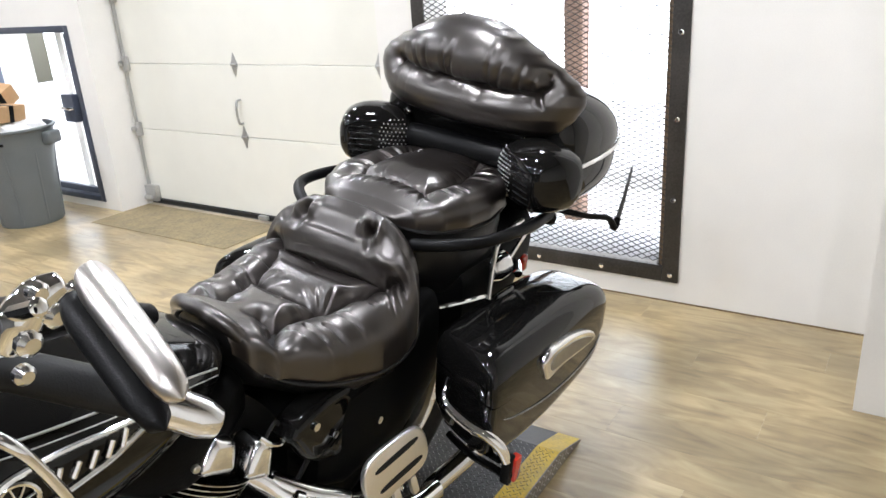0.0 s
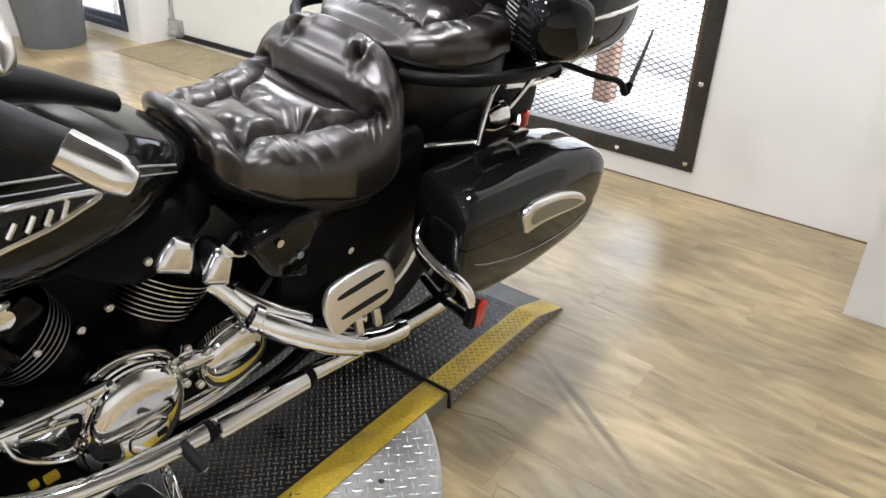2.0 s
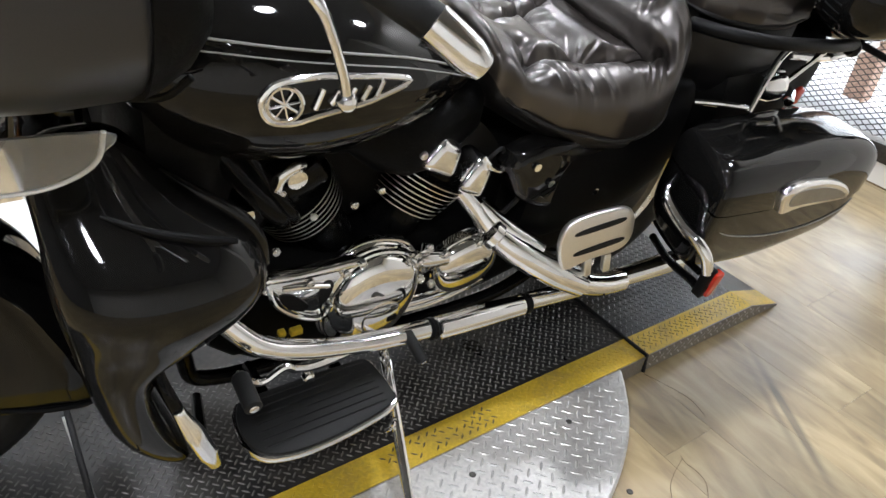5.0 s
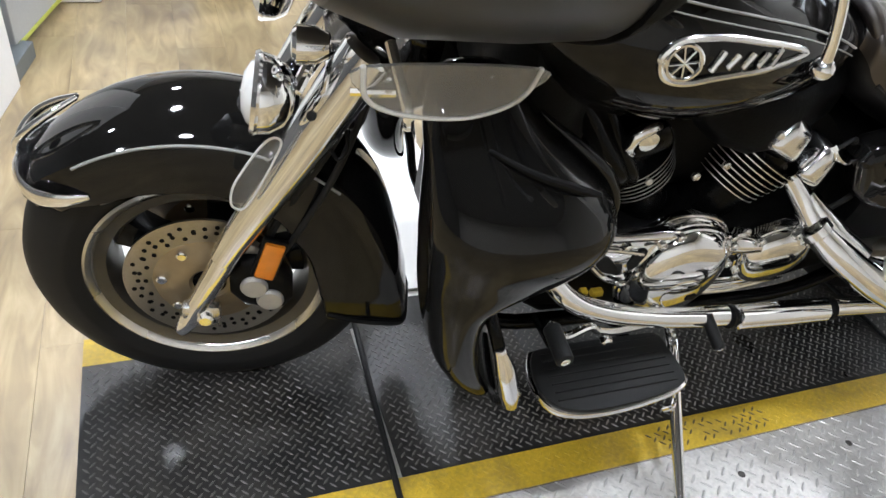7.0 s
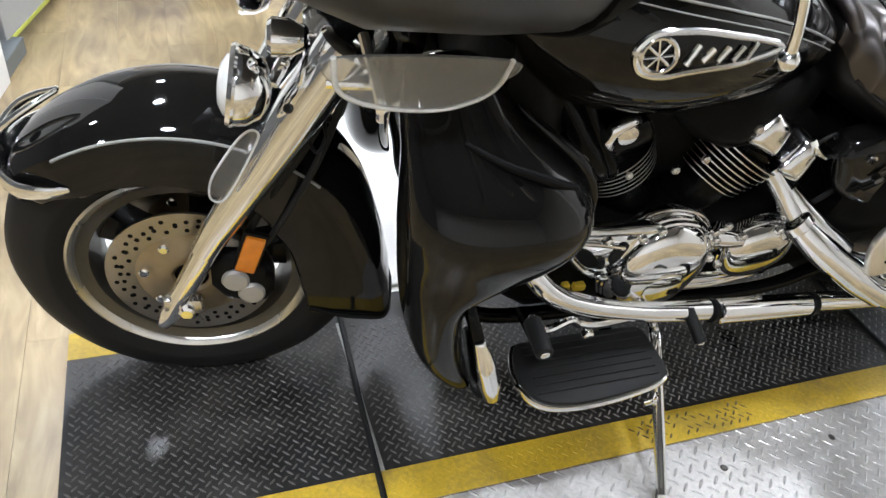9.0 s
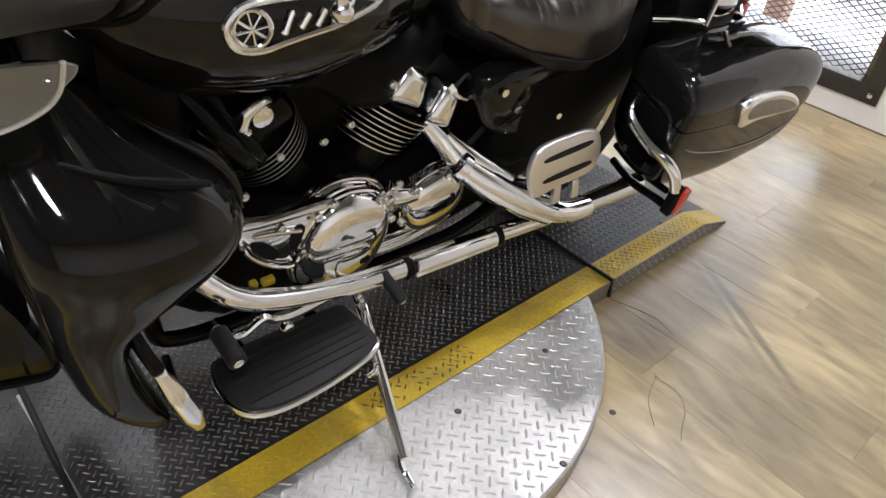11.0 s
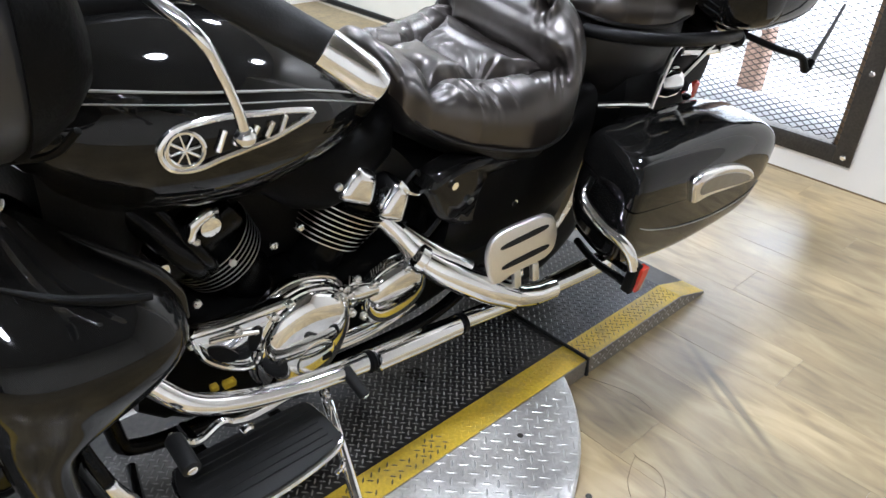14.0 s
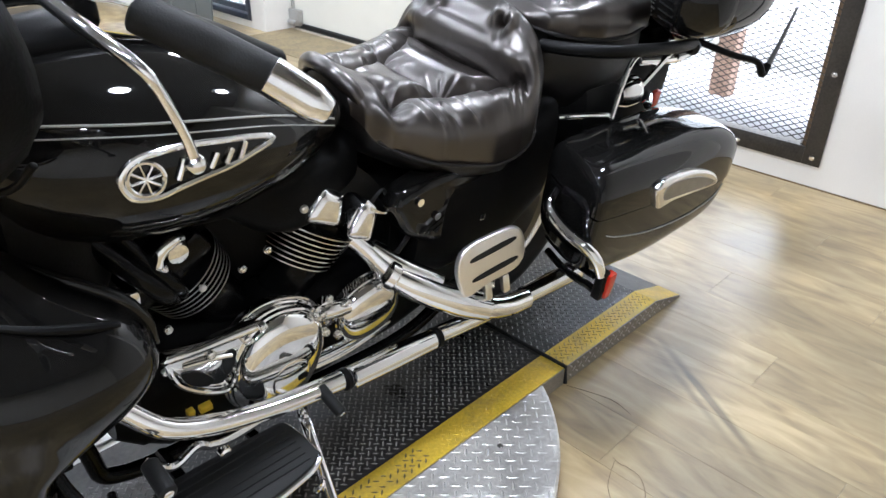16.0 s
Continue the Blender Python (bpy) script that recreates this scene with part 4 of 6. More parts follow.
# ---- fork, lamps and front clutter
FORKP = [(.061, .588), (.064, .618), (.080, .652), (.104, .692), (.121, .708), (.132, .701), (.122, .670), (.105, .630), (.088, .594), (.074, .579)]
for s in (-1, 1):
    y = s * .130
    leg = front("fork_leg", tube([(-.040, y, .262), (-.024, y, .292), (.062, y, .482)], [.013, .0185, .021], 20, False), CHROME, "polished fork slider")
    part("fork_cover", tube([(.040, y, .440), (.062, y, .486), (.146, y, .640), (.190, y, .722), (.246, y, .825)], [.0225, .025, .033, .0365, .038], 28, False), CHROME, leg, "chrome fork cover")
    part("axle_clamp", box((-.035, y - .016, .300), (.03, y + .012, .335), .009), ALU, leg)
    part("axle_cap", turned([(0, 0), (0, .014), (s * .008, .014), (s * .011, .010), (s * .011, 0)], "y", 18, (AX, s * .146, AZ - .004)), CHROME, leg)
    cal = front("brake_caliper", hull([(.045, .335, .40, .016, s * .100), (.065, .315, .425, .026, s * .100), (.105, .300, .425, .028, s * .100), (.135, .305, .40, .026, s * .100), (.15, .32, .37, .014, s * .100)], 3.2), SATIN, "black brake caliper")
    for q in ((.086, .371), (.112, .340)):
        part("caliper_cap", turned([(0, .0), (0, .0225), (-.005, .0235), (-.010, .020), (-.012, 0)], "y", 24, (q[0], s * .126 + (0 if s < 0 else .012), q[1])), CALIPER, cal, "grey brake caliper piston cover")
    part("caliper_bracket", slab(rounded_outline([(.045, .45), (.09, .44), (.125, .40), (.10, .385), (.06, .41), (.035, .43)], 3), s * .088, s * .104, .003), CALIPER, cal)
    rf = front("fork_reflector", box((-.0165, -.006, -.039), (.0165, .006, .039), .003), ORANGE, "amber side reflector", m=pose(.112, s * .131, .434, 0, 16, 0))
    part("reflector_frame", box((-.021, -.012 if s > 0 else .001, -.044), (.021, -.001 if s > 0 else .012, .044), .003), SATIN, rf)
    lamp = front("passing_lamp", turned([(.0, .0), (.002, .022), (.012, .040), (.03, .051), (.046, .054), (.052, .052), (.052, .045)], "x", 36, (0, 0, 0)), CHROME, "chrome passing lamp", m=pose(.150, s * .158, .765, 0, -6, 180))
    part("lens", turned([(.050, .046), (.060, .040), (.068, .026), (.071, .0)], "x", 28), CLEARW, lamp, "frosted domed lamp lens")
    part("bezel", turned([(.046, .054), (.050, .0565), (.056, .054), (.056, .047)], "x", 36), CHROMEW, lamp, "bright lamp bezel")
    ts = front("turn_signal", turned([(.0, .0), (.0, .016), (.016, .024), (.04, .025), (.045, .02), (.046, 0)], "x", 24), CHROME, "chrome turn signal", m=pose(.19, s * .16, .845, 0, 0, 180))
    part("signal_lens", turned([(.042, .0), (.047, .01), (.044, .02)], "x", 20), CLEARW, ts, "pale lens")
    front("lamp_bracket", tube([(.19, s * .05, .80), (.17, s * .12, .80), (.15, s * .158, .775)], .009, 10), CHROME)
    front("brake_hose", tube([(.125, s * .112, .42), (.165, s * .115, .50), (.215, s * .118, .62), (.26, s * .10, .76)], .006, 8), RUBBER, "black rubber brake hose")
    front("brake_hose", tube([(.10, s * .105, .44), (.135, s * .105, .52), (.20, s * .112, .65), (.27, s * .09, .80)], .007, 8), RUBBER, "black rubber brake hose")
    front("loom_clip", tube([(.20, s * .135, .67), (.212, s * .142, .655), (.225, s * .135, .67), (.222, s * .128, .70)], .003, 8), SATIN)
fd = front("fork_deflector", slab(rounded_outline(FORKP), -.169, -.165), CLEAR, "clear plastic fork deflector")
edge = [(q[0], -.170, q[1]) for q in rounded_outline(FORKP)]
part("deflector_edge", tube([*edge, edge[0]], .0018, 6, False, False), CLEARW, fd, "pale edge of the fork deflector")
front("steering_head", tube([(.24, 0, .78), (.36, 0, 1.02)], .04), FRAMEB)
front("lower_fork_yoke", hull([(.19, .765, .80, .10), (.22, .76, .81, .17), (.28, .765, .81, .17), (.31, .77, .80, .08)]), CHROME)
front("wiring_loom", tube([(.17, -.16, .74), (.20, -.12, .71), (.24, -.10, .69), (.26, -.05, .72)], .007, 8), RUBBER)
front("headlamp_shell", turned([(.0, .0), (.0, .05), (.05, .09), (.11, .098), (.118, .09), (.11, .08), (.105, 0)], "x", 36, (0, 0, 0)), CHROME, m=pose(.21, 0, .93, 0, 0, 180))
# the bars stand turned a little to the right
PIVOT = Matrix.Translation((.25, 0, .80))
STEER = PIVOT @ Matrix.Rotation(radians(-9), 4, Vector((.40, 0, 1)).normalized()) @ PIVOT.inverted()
for ob in steered:
    ob.matrix_basis = STEER @ ob.matrix_basis

# ---- fork-mounted fairing and its clear lower deflectors
fr = part("fairing", hull([(.02, 1.07, 1.16, .08), (.06, 1.035, 1.24, .2), (.10, .985, 1.30, .31), (.128, .94, 1.33, .375), (.2, .918, 1.38, .425), (.32, .915, 1.38, .435), (.40, .925, 1.33, .43), (.455, .965, 1.26, .41), (.475, 1.01, 1.2, .385)], 2.5, 56), FAIRING, bike, "satin black fairing shell")
part("fairing_liner", hull([(.41, .922, 1.336, .434), (.43, .938, 1.30, .427), (.457, .962, 1.264, .414), (.479, 1.002, 1.21, .39), (.484, 1.04, 1.17, .35)], 2.5, 56), DULLB, fr, "dull black inner fairing lining")
part("fairing_edge", tube([(.47, -.34, 1.0), (.45, -.30, .955), (.40, -.24, .925), (.30, -.22, .915)], .005, 8), SATIN, fr)
for s in (-1, 1):
    arcs = [(.172, .934), (.180, .888), (.209, .864), (.259, .850), (.312, .848), (.354, .864), (.374, .888), (.380, .925)]
    lean = pose(.28, s * .30, .885, s * -11, 0, 0) @ Matrix.Translation((-.28, s * -.294, -.885))
    wl = part("air_deflector", slab(rounded_outline(arcs, 4), s * .292, s * .296), WING, bike, "clear acrylic air deflector")
    wl.data.transform(lean)
    rim = part("deflector_rim", tube([(q[0], s * .294, q[1]) for q in arcs], .0036, 8), CLEARW, wl, "bright deflector rim")
    rim.data.transform(lean)
    part("deflector_stay", tube([(.225, s * .22, .905), (.235, s * .285, .86), (.24, s * .285, .83)], .007, 8), CHROME, wl)

# ---- leg shields
for s in (-1, 1):
    rows = [(.822, .355, .40, .13, .155), (.816, .325, .425, .11, .175), (.80, .306, .445, .10, .190), (.768, .298, .465, .11, .222), (.738, .298, .500, .12, .258), (.712, .299, .542, .13, .295), (.69, .298, .572, .13, .325), (.668, .296, .590, .13, .347), (.64, .295, .600, .14, .360), (.605, .297, .602, .14, .362), (.58, .300, .584, .145, .357), (.558, .303, .548, .15, .353), (.538, .306, .495, .15, .351),
            (.515, .309, .440, .16, .350), (.495, .311, .416, .165, .350), (.45, .316, .412, .18, .350), (.393, .326, .420, .20, .350), (.35, .342, .430, .225, .350), (.312, .368, .440, .255, .349), (.280, .400, .450, .29, .345), (.258, .428, .452, .31, .340)]
    rings = []
    for z, xa, xb, ya, yb in rows:
        ring = []
        for k in range(40):
            a = 2 * math.pi * k / 40
            c, sn = math.cos(a), math.sin(a)
            ring.append(Vector(((xa + xb) / 2 + (xb - xa) / 2 * math.copysign(abs(c) ** .85, c), s * ((ya + yb) / 2 + (yb - ya) / 2 * math.copysign(abs(sn) ** .8, sn)), z)))
        rings.append(ring)
    cw = subdivided(part("leg_shield", skin(rings), PAINT, bike, "gloss black lower leg shield"), 1)
    part("vent_lip", tube([(.375, s * .245, .752), (.43, s * .275, .733), (.49, s * .290, .715), (.545, s * .285, .690)], [.003, .006, .008, .006], 10), SATIN, cw)
    part("wing_edge", tube([(.47, s * .185, .768), (.515, s * .225, .742), (.565, s * .250, .705), (.592, s * .262, .660), (.600, s * .27, .615)], [.004, .009, .012, .011, .006], 12), PAINT, cw)
    g = part("engine_guard", tube([(.40, s * .13, .66), (.405, s * .24, .56), (.412, s * .305, .485), (.426, s * .338, .435), (.447, s * .352, .37), (.474, s * .35, .275), (.485, s * .30, .20), (.52, s * .15, .17)], .011, 12), FRAMEB, bike, "black tubular engine guard")
    part("guard_bumper", tube([(.430, s * .350, .424), (.449, s * .362, .37), (.468, s * .366, .31), (.481, s * .364, .267)], [.010, .018, .019, .015], 16), CHROMEW, g, "chrome guard bumper")

# ---- tank
tank_bm = hull([(.40, .87, .93, .05), (.43, .83, .965, .13), (.48, .755, .99, .185), (.56, .712, 1.005, .220), (.66, .693, 1.008, .238), (.76, .694, .995, .237), (.88, .712, .962, .215), (.98, .742, .915, .178), (1.06, .782, .868, .125), (1.11, .80, .835, .05)], 2.3, 64)
from mathutils.bvhtree import BVHTree
tank_bvh = BVHTree.FromBMesh(tank_bm)
tank = subdivided(part("tank", tank_bm, PAINT, bike, "gloss black fuel tank"), 1)


def on_tank(x, z, lift=0.0, s=-1):
    hit = tank_bvh.ray_cast(Vector((x, s * .6, z)), Vector((0, -s, 0)))
    return hit[0] + hit[1] * lift if hit[0] else Vector((x, s * .2, z))


def on_tank_top(x, y, lift=0.0):
    hit = tank_bvh.ray_cast(Vector((x, y, 1.3)), Vector((0, 0, -1)))
    return hit[0] + hit[1] * lift if hit[0] else Vector((x, y, .9))


for s in (-1, 1):
    for dz, rad in ((0, .0022), (-.013, .0013)):
        line = [on_tank(x, z + dz, .0005, s) for x, z in ((.47, .955), (.55, .955), (.65, .945), (.75, .93), (.85, .908), (.94, .878), (1.02, .842))]
        part("pinstripe", tube(line, rad, 6, True, False), SILVER, tank, "silver tank pinstripe")
    out = [(.600, .874), (.606, .892), (.630, .907), (.680, .911), (.740, .905), (.800, .894), (.852, .878), (.800, .868), (.740, .861), (.680, .853), (.640, .845), (.612, .852)]
    ring = rounded_outline(out, 4)
    path = [on_tank(x, z, .002, s) for x, z in ring]
    em = part("tank_emblem", tube([*path, path[0]], .0052, 8, False, False), CHROMEW, tank, "chrome teardrop tank emblem")
    hub = [on_tank(.634 + .025 * math.cos(a), .876 + .025 * math.sin(a), .003, s) for a in np.linspace(0, 2 * math.pi, 25)]
    part("emblem_ring", tube(hub, .0042, 8, False, False), CHROMEW, em)
    for k in range(4):
        a = math.pi * k / 4 + .2
        part("emblem_bar", tube([on_tank(.634 + q * .024 * math.cos(a), .876 + q * .024 * math.sin(a), .003, s) for q in (-1, 0, 1)], .0022, 6, False, False), CHROMEW, em)
    for k in range(5):
        x = .682 + .026 * k
        h = (.016, .010, .011, .010, .012)[k]
        part("emblem_bar", tube([on_tank(x - .004, .877 - h * .7, .002, s), on_tank(x + .010, .877 + h, .002, s)], .0052, 8, False, True), CHROMEW, em)
    part("tank_seam", tube([on_tank(x, z, 0, s) for x, z in ((.56, .722), (.66, .703), (.76, .704), (.88, .722), (.98, .750))], .004, 6), CHROME, tank)
part("filler_cap", turned([(0, .0), (.006, .0), (.008, .03), (0, .034)], "z", 28), CHROME, tank, "chrome filler cap", m=Matrix.Translation(on_tank_top(.66, 0, .002)))
part("tank_console", tube([on_tank_top(.50, 0, .0), on_tank_top(.62, 0, .001), on_tank_top(.8, 0, .002), on_tank_top(1.0, 0, 0)], [.03, .04, .04, .02], 14, True, True, 1.3), SATIN, tank)

# ---- handlebar, lever and mirrors
for s in (-1, 1):
    part("handlebar", tube([(.40, s * .05, 1.07), (.44, s * .18, 1.12), (.52, s * .28, 1.165), (.60, s * .355, 1.155)], .014, 14), CHROME, bike, "chrome handlebar")
    gp = part("handgrip", tube([(.598, s * .352, 1.155), (.65, s * .405, 1.128), (.70, s * .452, 1.100)], [.0225, .0235, .0225], 24, False), RUBBER, bike, "black rubber handgrip")
    part("grip_end", tube([(.699, s * .451, 1.1005), (.733, s * .485, 1.0745), (.745, s * .497, 1.0655)], [.0238, .0230, .017], 24, False), CHROMEW, gp, "chrome grip end cap")
    sw = part("switch_housing", hull([(.545, 1.135, 1.19, .02, s * .31), (.56, 1.125, 1.20, .034, s * .318), (.60, 1.12, 1.195, .034, s * .335), (.615, 1.13, 1.185, .02, s * .342)]), CHROME, bike, "chrome switch housing")
    part("lever", tube([(.515, s * .33, 1.175), (.525, s * .40, 1.165), (.552, s * .452, 1.14), (.568, s * .462, 1.11), (.586, s * .466, 1.062), (.595, s * .466, 1.03)], [.008, .009, .0068, .0058, .0058, .0062], 12, True, True), CHROMEW, sw, "chrome clutch lever with ball end")
    part("lever_ball", turned([(-.012, 0), (-.0105, .006), (-.006, .0105), (0, .0122), (.006, .0105), (.0105, .006), (.012, 0)], "z", 18, (.595, s * .466, 1.026)), CHROMEW, sw)
    st = part("mirror_stalk", tube([(.56, s * .32, 1.19), (.545, s * .42, 1.25), (.56, s * .54, 1.31)], .008, 10), CHROME, bike, "chrome mirror stalk")
    # Dark body added below the shell draws the mirror's dark underside.
    for name, mat, wx, wz, dx, dy, dz, words in (("mirror_shell", CHROMEM, .0150, .0135, 0, .02, .004, "chrome mirror shell"), ("mirror_underside", SATIN, .0145, .0125, -.011, .014, -.016, "dark body added under the mirror shell")):
        mb = []
        for q in np.linspace(-1, 1, 17):
            k = math.sqrt(max(.01, 1 - abs(q) ** 6.0)) * (1 - .10 * q)
            mb.append([Vector((.567 - .01 * q + dx + wx * k * math.cos(a), s * (.625 + dy + q * .064), 1.324 - .022 * q + dz + wz * k * math.sin(a))) for a in np.linspace(0, 2 * math.pi, 24, endpoint=False)])
        part(name, skin(mb), mat, st, words)

    cl = part("mirror_clamp", tube([(.548, s * .50, 1.262), (.560, s * .505, 1.285), (.575, s * .51, 1.302), (.592, s * .515, 1.31)], [.012, .018, .016, .010], 16), CHROME, st, "chrome mirror clamp")
    for q in ((.556, 1.272, .011), (.580, 1.286, .010), (.570, 1.312, .009), (.548, 1.247, .009), (.60, 1.303, .007)):
        part("clamp_bolt", turned([(0, 0), (0, q[2]), (s * .006, q[2]), (s * .010, q[2] * .6), (s * .010, 0)], "y", 12, (q[0], s * .518, q[1])), CHROMEW, cl)

# ---- frame and engine
eng = part("engine_block", hull([(.56, .24, .42, .12), (.60, .22, .50, .16), (.75, .21, .47, .175), (.95, .21, .46, .175), (1.15, .22, .47, .16), (1.22, .25, .42, .13)], 4.0, 32), DULLB, bike, "black engine crankcase")


def cylinder_bank(cx, cz, tilt, fins, pitch, r0, dr, edge, top, name, yc=-.062):
    """One bank: finned barrel with machined fin edges and a black head."""
    m0 = Matrix.Translation((cx, 0, cz)) @ Matrix.Rotation(radians(tilt), 4, "Y")
    bm = bmesh.new()
    for yy in (-.075, .075):
        turned([(-.13, .0), (-.13, .056), (.07, .066), (.075, 0)], "z", 32, (0, yy, 0), bm=bm)
    bmesh.ops.transform(bm, matrix=m0, verts=bm.verts)
    c = part(name, bm, FRAMEB, bike, "black finned engine cylinder")
    for k in range(fins):
        h = (k - fins + 1) * pitch + top
        r = r0 + dr * k
        b = turned([(h - .0024, .05), (h - .0024, r), (h + .0024, r), (h + .0024, .05)], "z", 44, (0, yc, 0))
        bmesh.ops.transform(b, matrix=m0 @ Matrix.Diagonal((1.12, 1, 1, 1)), verts=b.verts)
        fin = part("fin", b, FRAMEB, c)
        b = turned([(h - .0009, r - .002), (h - .0009, r + .0008), (h + .0009, r + .0008), (h + .0009, r - .002)], "z", 44, (0, yc, 0), 150, 372)
        bmesh.ops.transform(b, matrix=m0 @ Matrix.Diagonal((1.12, 1, 1, 1)), verts=b.verts)
        part("fin_edge", b, edge, fin, "machined bright fin edge")
    hd = box((-.09, -.14, top + .012), (.075, .14, .105), .014)
    bmesh.ops.transform(hd, matrix=m0, verts=hd.verts)
    part("cylinder_head", hd, FRAMEB, c)
    return c, m0


c2, m2 = cylinder_bank(1.006, .530, 29, 8, .0118, .078, .0030, ALU, .050, "rear_cylinder")
c1, m1 = cylinder_bank(.742, .566, -33, 6, .0120, .072, .0012, FINDARK, .034, "front_cylinder", -.080)
part("fin_screw", turned([(0, 0), (0, .007), (-.006, .007), (-.009, .004), (-.009, 0)], "y", 12, (.738, -.154, .585)), ALU, c1)


def rocker_cap(c, m0, x0, x1, y0, y1, z0, z1):
    bm = bmesh.new()
    bmesh.ops.create_cube(bm, size=1, matrix=Matrix.Translation(((x0 + x1) / 2, (y0 + y1) / 2, (z0 + z1) / 2)) @ Matrix.Diagonal((x1 - x0, y1 - y0, z1 - z0, 1)))
    top = [v for v in bm.verts if v.co.z > (z0 + z1) / 2]
    for v in top:
        v.co.x += (((x0 + x1) / 2) - v.co.x) * .35
        v.co.y += .012 if v.co.y < (y0 + y1) / 2 else 0
    bmesh.ops.bevel(bm, geom=bm.edges[:], offset=.020, segments=5, affect="EDGES", profile=.5)
    bmesh.ops.transform(bm, matrix=m0, verts=bm.verts)
    return part("rocker_cap", bm, CHROMEW, c, "chrome rocker cap")


rocker_cap(c2, m2, -.108, -.012, -.172, -.080, .076, .148)
rocker_cap(c2, m2, -.002, .074, -.19, -.10, .066, .146)
part("spark_plug_lead", tube([(1.10, -.16, .62), (1.115, -.17, .655), (1.14, -.165, .66), (1.155, -.17, .625), (1.20, -.165, .655)], .004, 8), RUBBER, c2)
part("lead_clip", tube([(1.095, -.165, .648), (1.11, -.178, .63), (1.135, -.18, .618), (1.152, -.175, .632), (1.15, -.17, .65)], .0055, 8), CHROME, c2)
part("intake_cap", turned([(0, 0), (0, .018), (-.010, .023), (-.02, .018), (-.024, 0)], "y", 28, (.700, -.140, .676)), CHROME, c1, "chrome intake cover")
part("intake_elbow", tube([(.712, -.150, .700), (.690, -.160, .706), (.668, -.162, .694), (.662, -.162, .672), (.674, -.16, .655)], [.009, .011, .012, .011, .008], 14), CHROME, c1, "chrome intake elbow")
ch = box((.594, -.150, .586), (.632, -.118, .622), .004)
part("horn_cover", ch, CHROMEW, bike, "small chrome horn cover")
for q in (.0, .038):
    part("frame_downtube", tube([(.53 + q, -.10, .80), (.590 + q, -.130, .710), (.660 + q * .7, -.160, .618), (.69 + q * .6, -.135, .570)], .019 - q * .15, 16), FRAMEB, bike)
part("frame_rail", tube([(.46, -.12, .60), (.50, -.13, .30), (.56, -.14, .20), (.9, -.145, .185), (1.25, -.15, .19), (1.45, -.14, .26)], .017, 12), FRAMEB, bike)
part("frame_spine", tube([(.34, 0, .95), (.6, 0, .76), (1.1, 0, .68), (1.5, 0, .62)], .04, 12), FRAMEB, bike)
part("radiator", box((.43, -.16, .30), (.47, .16, .70), .006), DULLB, bike)
part("neck_cover", hull([(.43, .70, .90, .10), (.46, .60, .92, .16), (.52, .52, .90, .165), (.58, .56, .84, .14), (.62, .62, .78, .10)], 3.0, 32), DULLB, bike, "black plastic neck cover")
part("airbox", hull([(.60, .68, .75, .08), (.66, .675, .76, .11), (.82, .665, .76, .125), (.88, .615, .76, .145), (.94, .595, .76, .155), (1.0, .60, .76, .15), (1.12, .64, .76, .10)], 3.5), DULLB, bike)
# Added dark block stops the view through between the cylinders.
part("engine_gap_filler", hull([(.60, .50, .72, .04), (.66, .46, .735, .07), (.95, .46, .735, .075), (1.02, .50, .72, .05)], 3.5), DULLB, bike)
for q in ((.655, .552), (.852, .640), (.995, .46), (.93, .70), (.80, .62), (1.18, .44), (.64, .46)):
    part("engine_bolt", turned([(0, 0), (0, .008), (-.006, .008), (-.009, .005), (-.009, 0)], "y", 8, (q[0], -.185, q[1])), ALU, eng, "bright bolt head")
for pts in ([(1.15, -.17, .45), (1.22, -.18, .55), (1.2, -.17, .66)],):
    part("cable", tube(pts, .006, 8), RUBBER, bike)


def dome(cx, cz, rx, rz, y0, depth, name, parent, mat, label="", flat=.62, n=48, e=2.3, rot=0.0, plain=False):
    """A domed side cover on the left of the engine."""
    rings = []
    steps = ((0, 1.0), (.30, 1.0), (.42, .985), (.46, .955), (.52, .95), (.66, .915), (.79, .85), (.88, .76), (.94, .64), (.98, .46), (1.0, .2))
    for h, q in steps if plain else ((0, 1.0), (.25, 1.0), (.42, .985), (.58, .94), (.66, .90), (.68, flat + .1), (.80, flat + .06), (.9, flat), (.97, flat * .7), (1.0, flat * .3)):
        ring = []
        for k in range(n):
            a = 2 * math.pi * k / n
            c, sn = math.cos(a), math.sin(a)
            px, pz = rx * q * math.copysign(abs(c) ** (2 / e), c), rz * q * math.copysign(abs(sn) ** (2 / e), sn)
            ring.append(Vector((cx + px * math.cos(rot) - pz * math.sin(rot), y0 - depth * h, cz + px * math.sin(rot) + pz * math.cos(rot))))
        rings.append(ring)
    return part(name, skin(rings), mat, parent, label)


cc = dome(.866, .364, .108, .124, -.165, .064, "clutch_cover", eng, CHROME, "chrome clutch cover", rot=-.3, plain=True, n=72)
dome(.874, .385, .114, .110, -.15, .036, "clutch_housing", eng, CHROME, "chrome clutch housing", rot=-.3, plain=True, n=64)
part("cover_rim", tube([(.864 + .112 * math.cos(a), -.180, .360 + .128 * math.sin(a)) for a in np.linspace(0, 2 * math.pi, 41)], .0055, 8, False, False), CHROME, cc)
part("inspection_cap", turned([(.004, .047), (-.003, .047), (-.0055, .044), (-.0065, .038), (-.0085, .02), (-.009, 0)], "y", 40, (.876, -.2235, .336)), CHROME, cc)
part("cap_slot", box((.889, -.2345, .322), (.912, -.2285, .336), .002), SATIN, cc, smooth=False)
wing = slab(rounded_outline([(.632, .492), (.70, .487), (.80, .485), (.845, .478), (.84, .45), (.79, .40), (.77, .36), (.735, .352), (.675, .405)], 4), -.165, -.198, .012, 3)
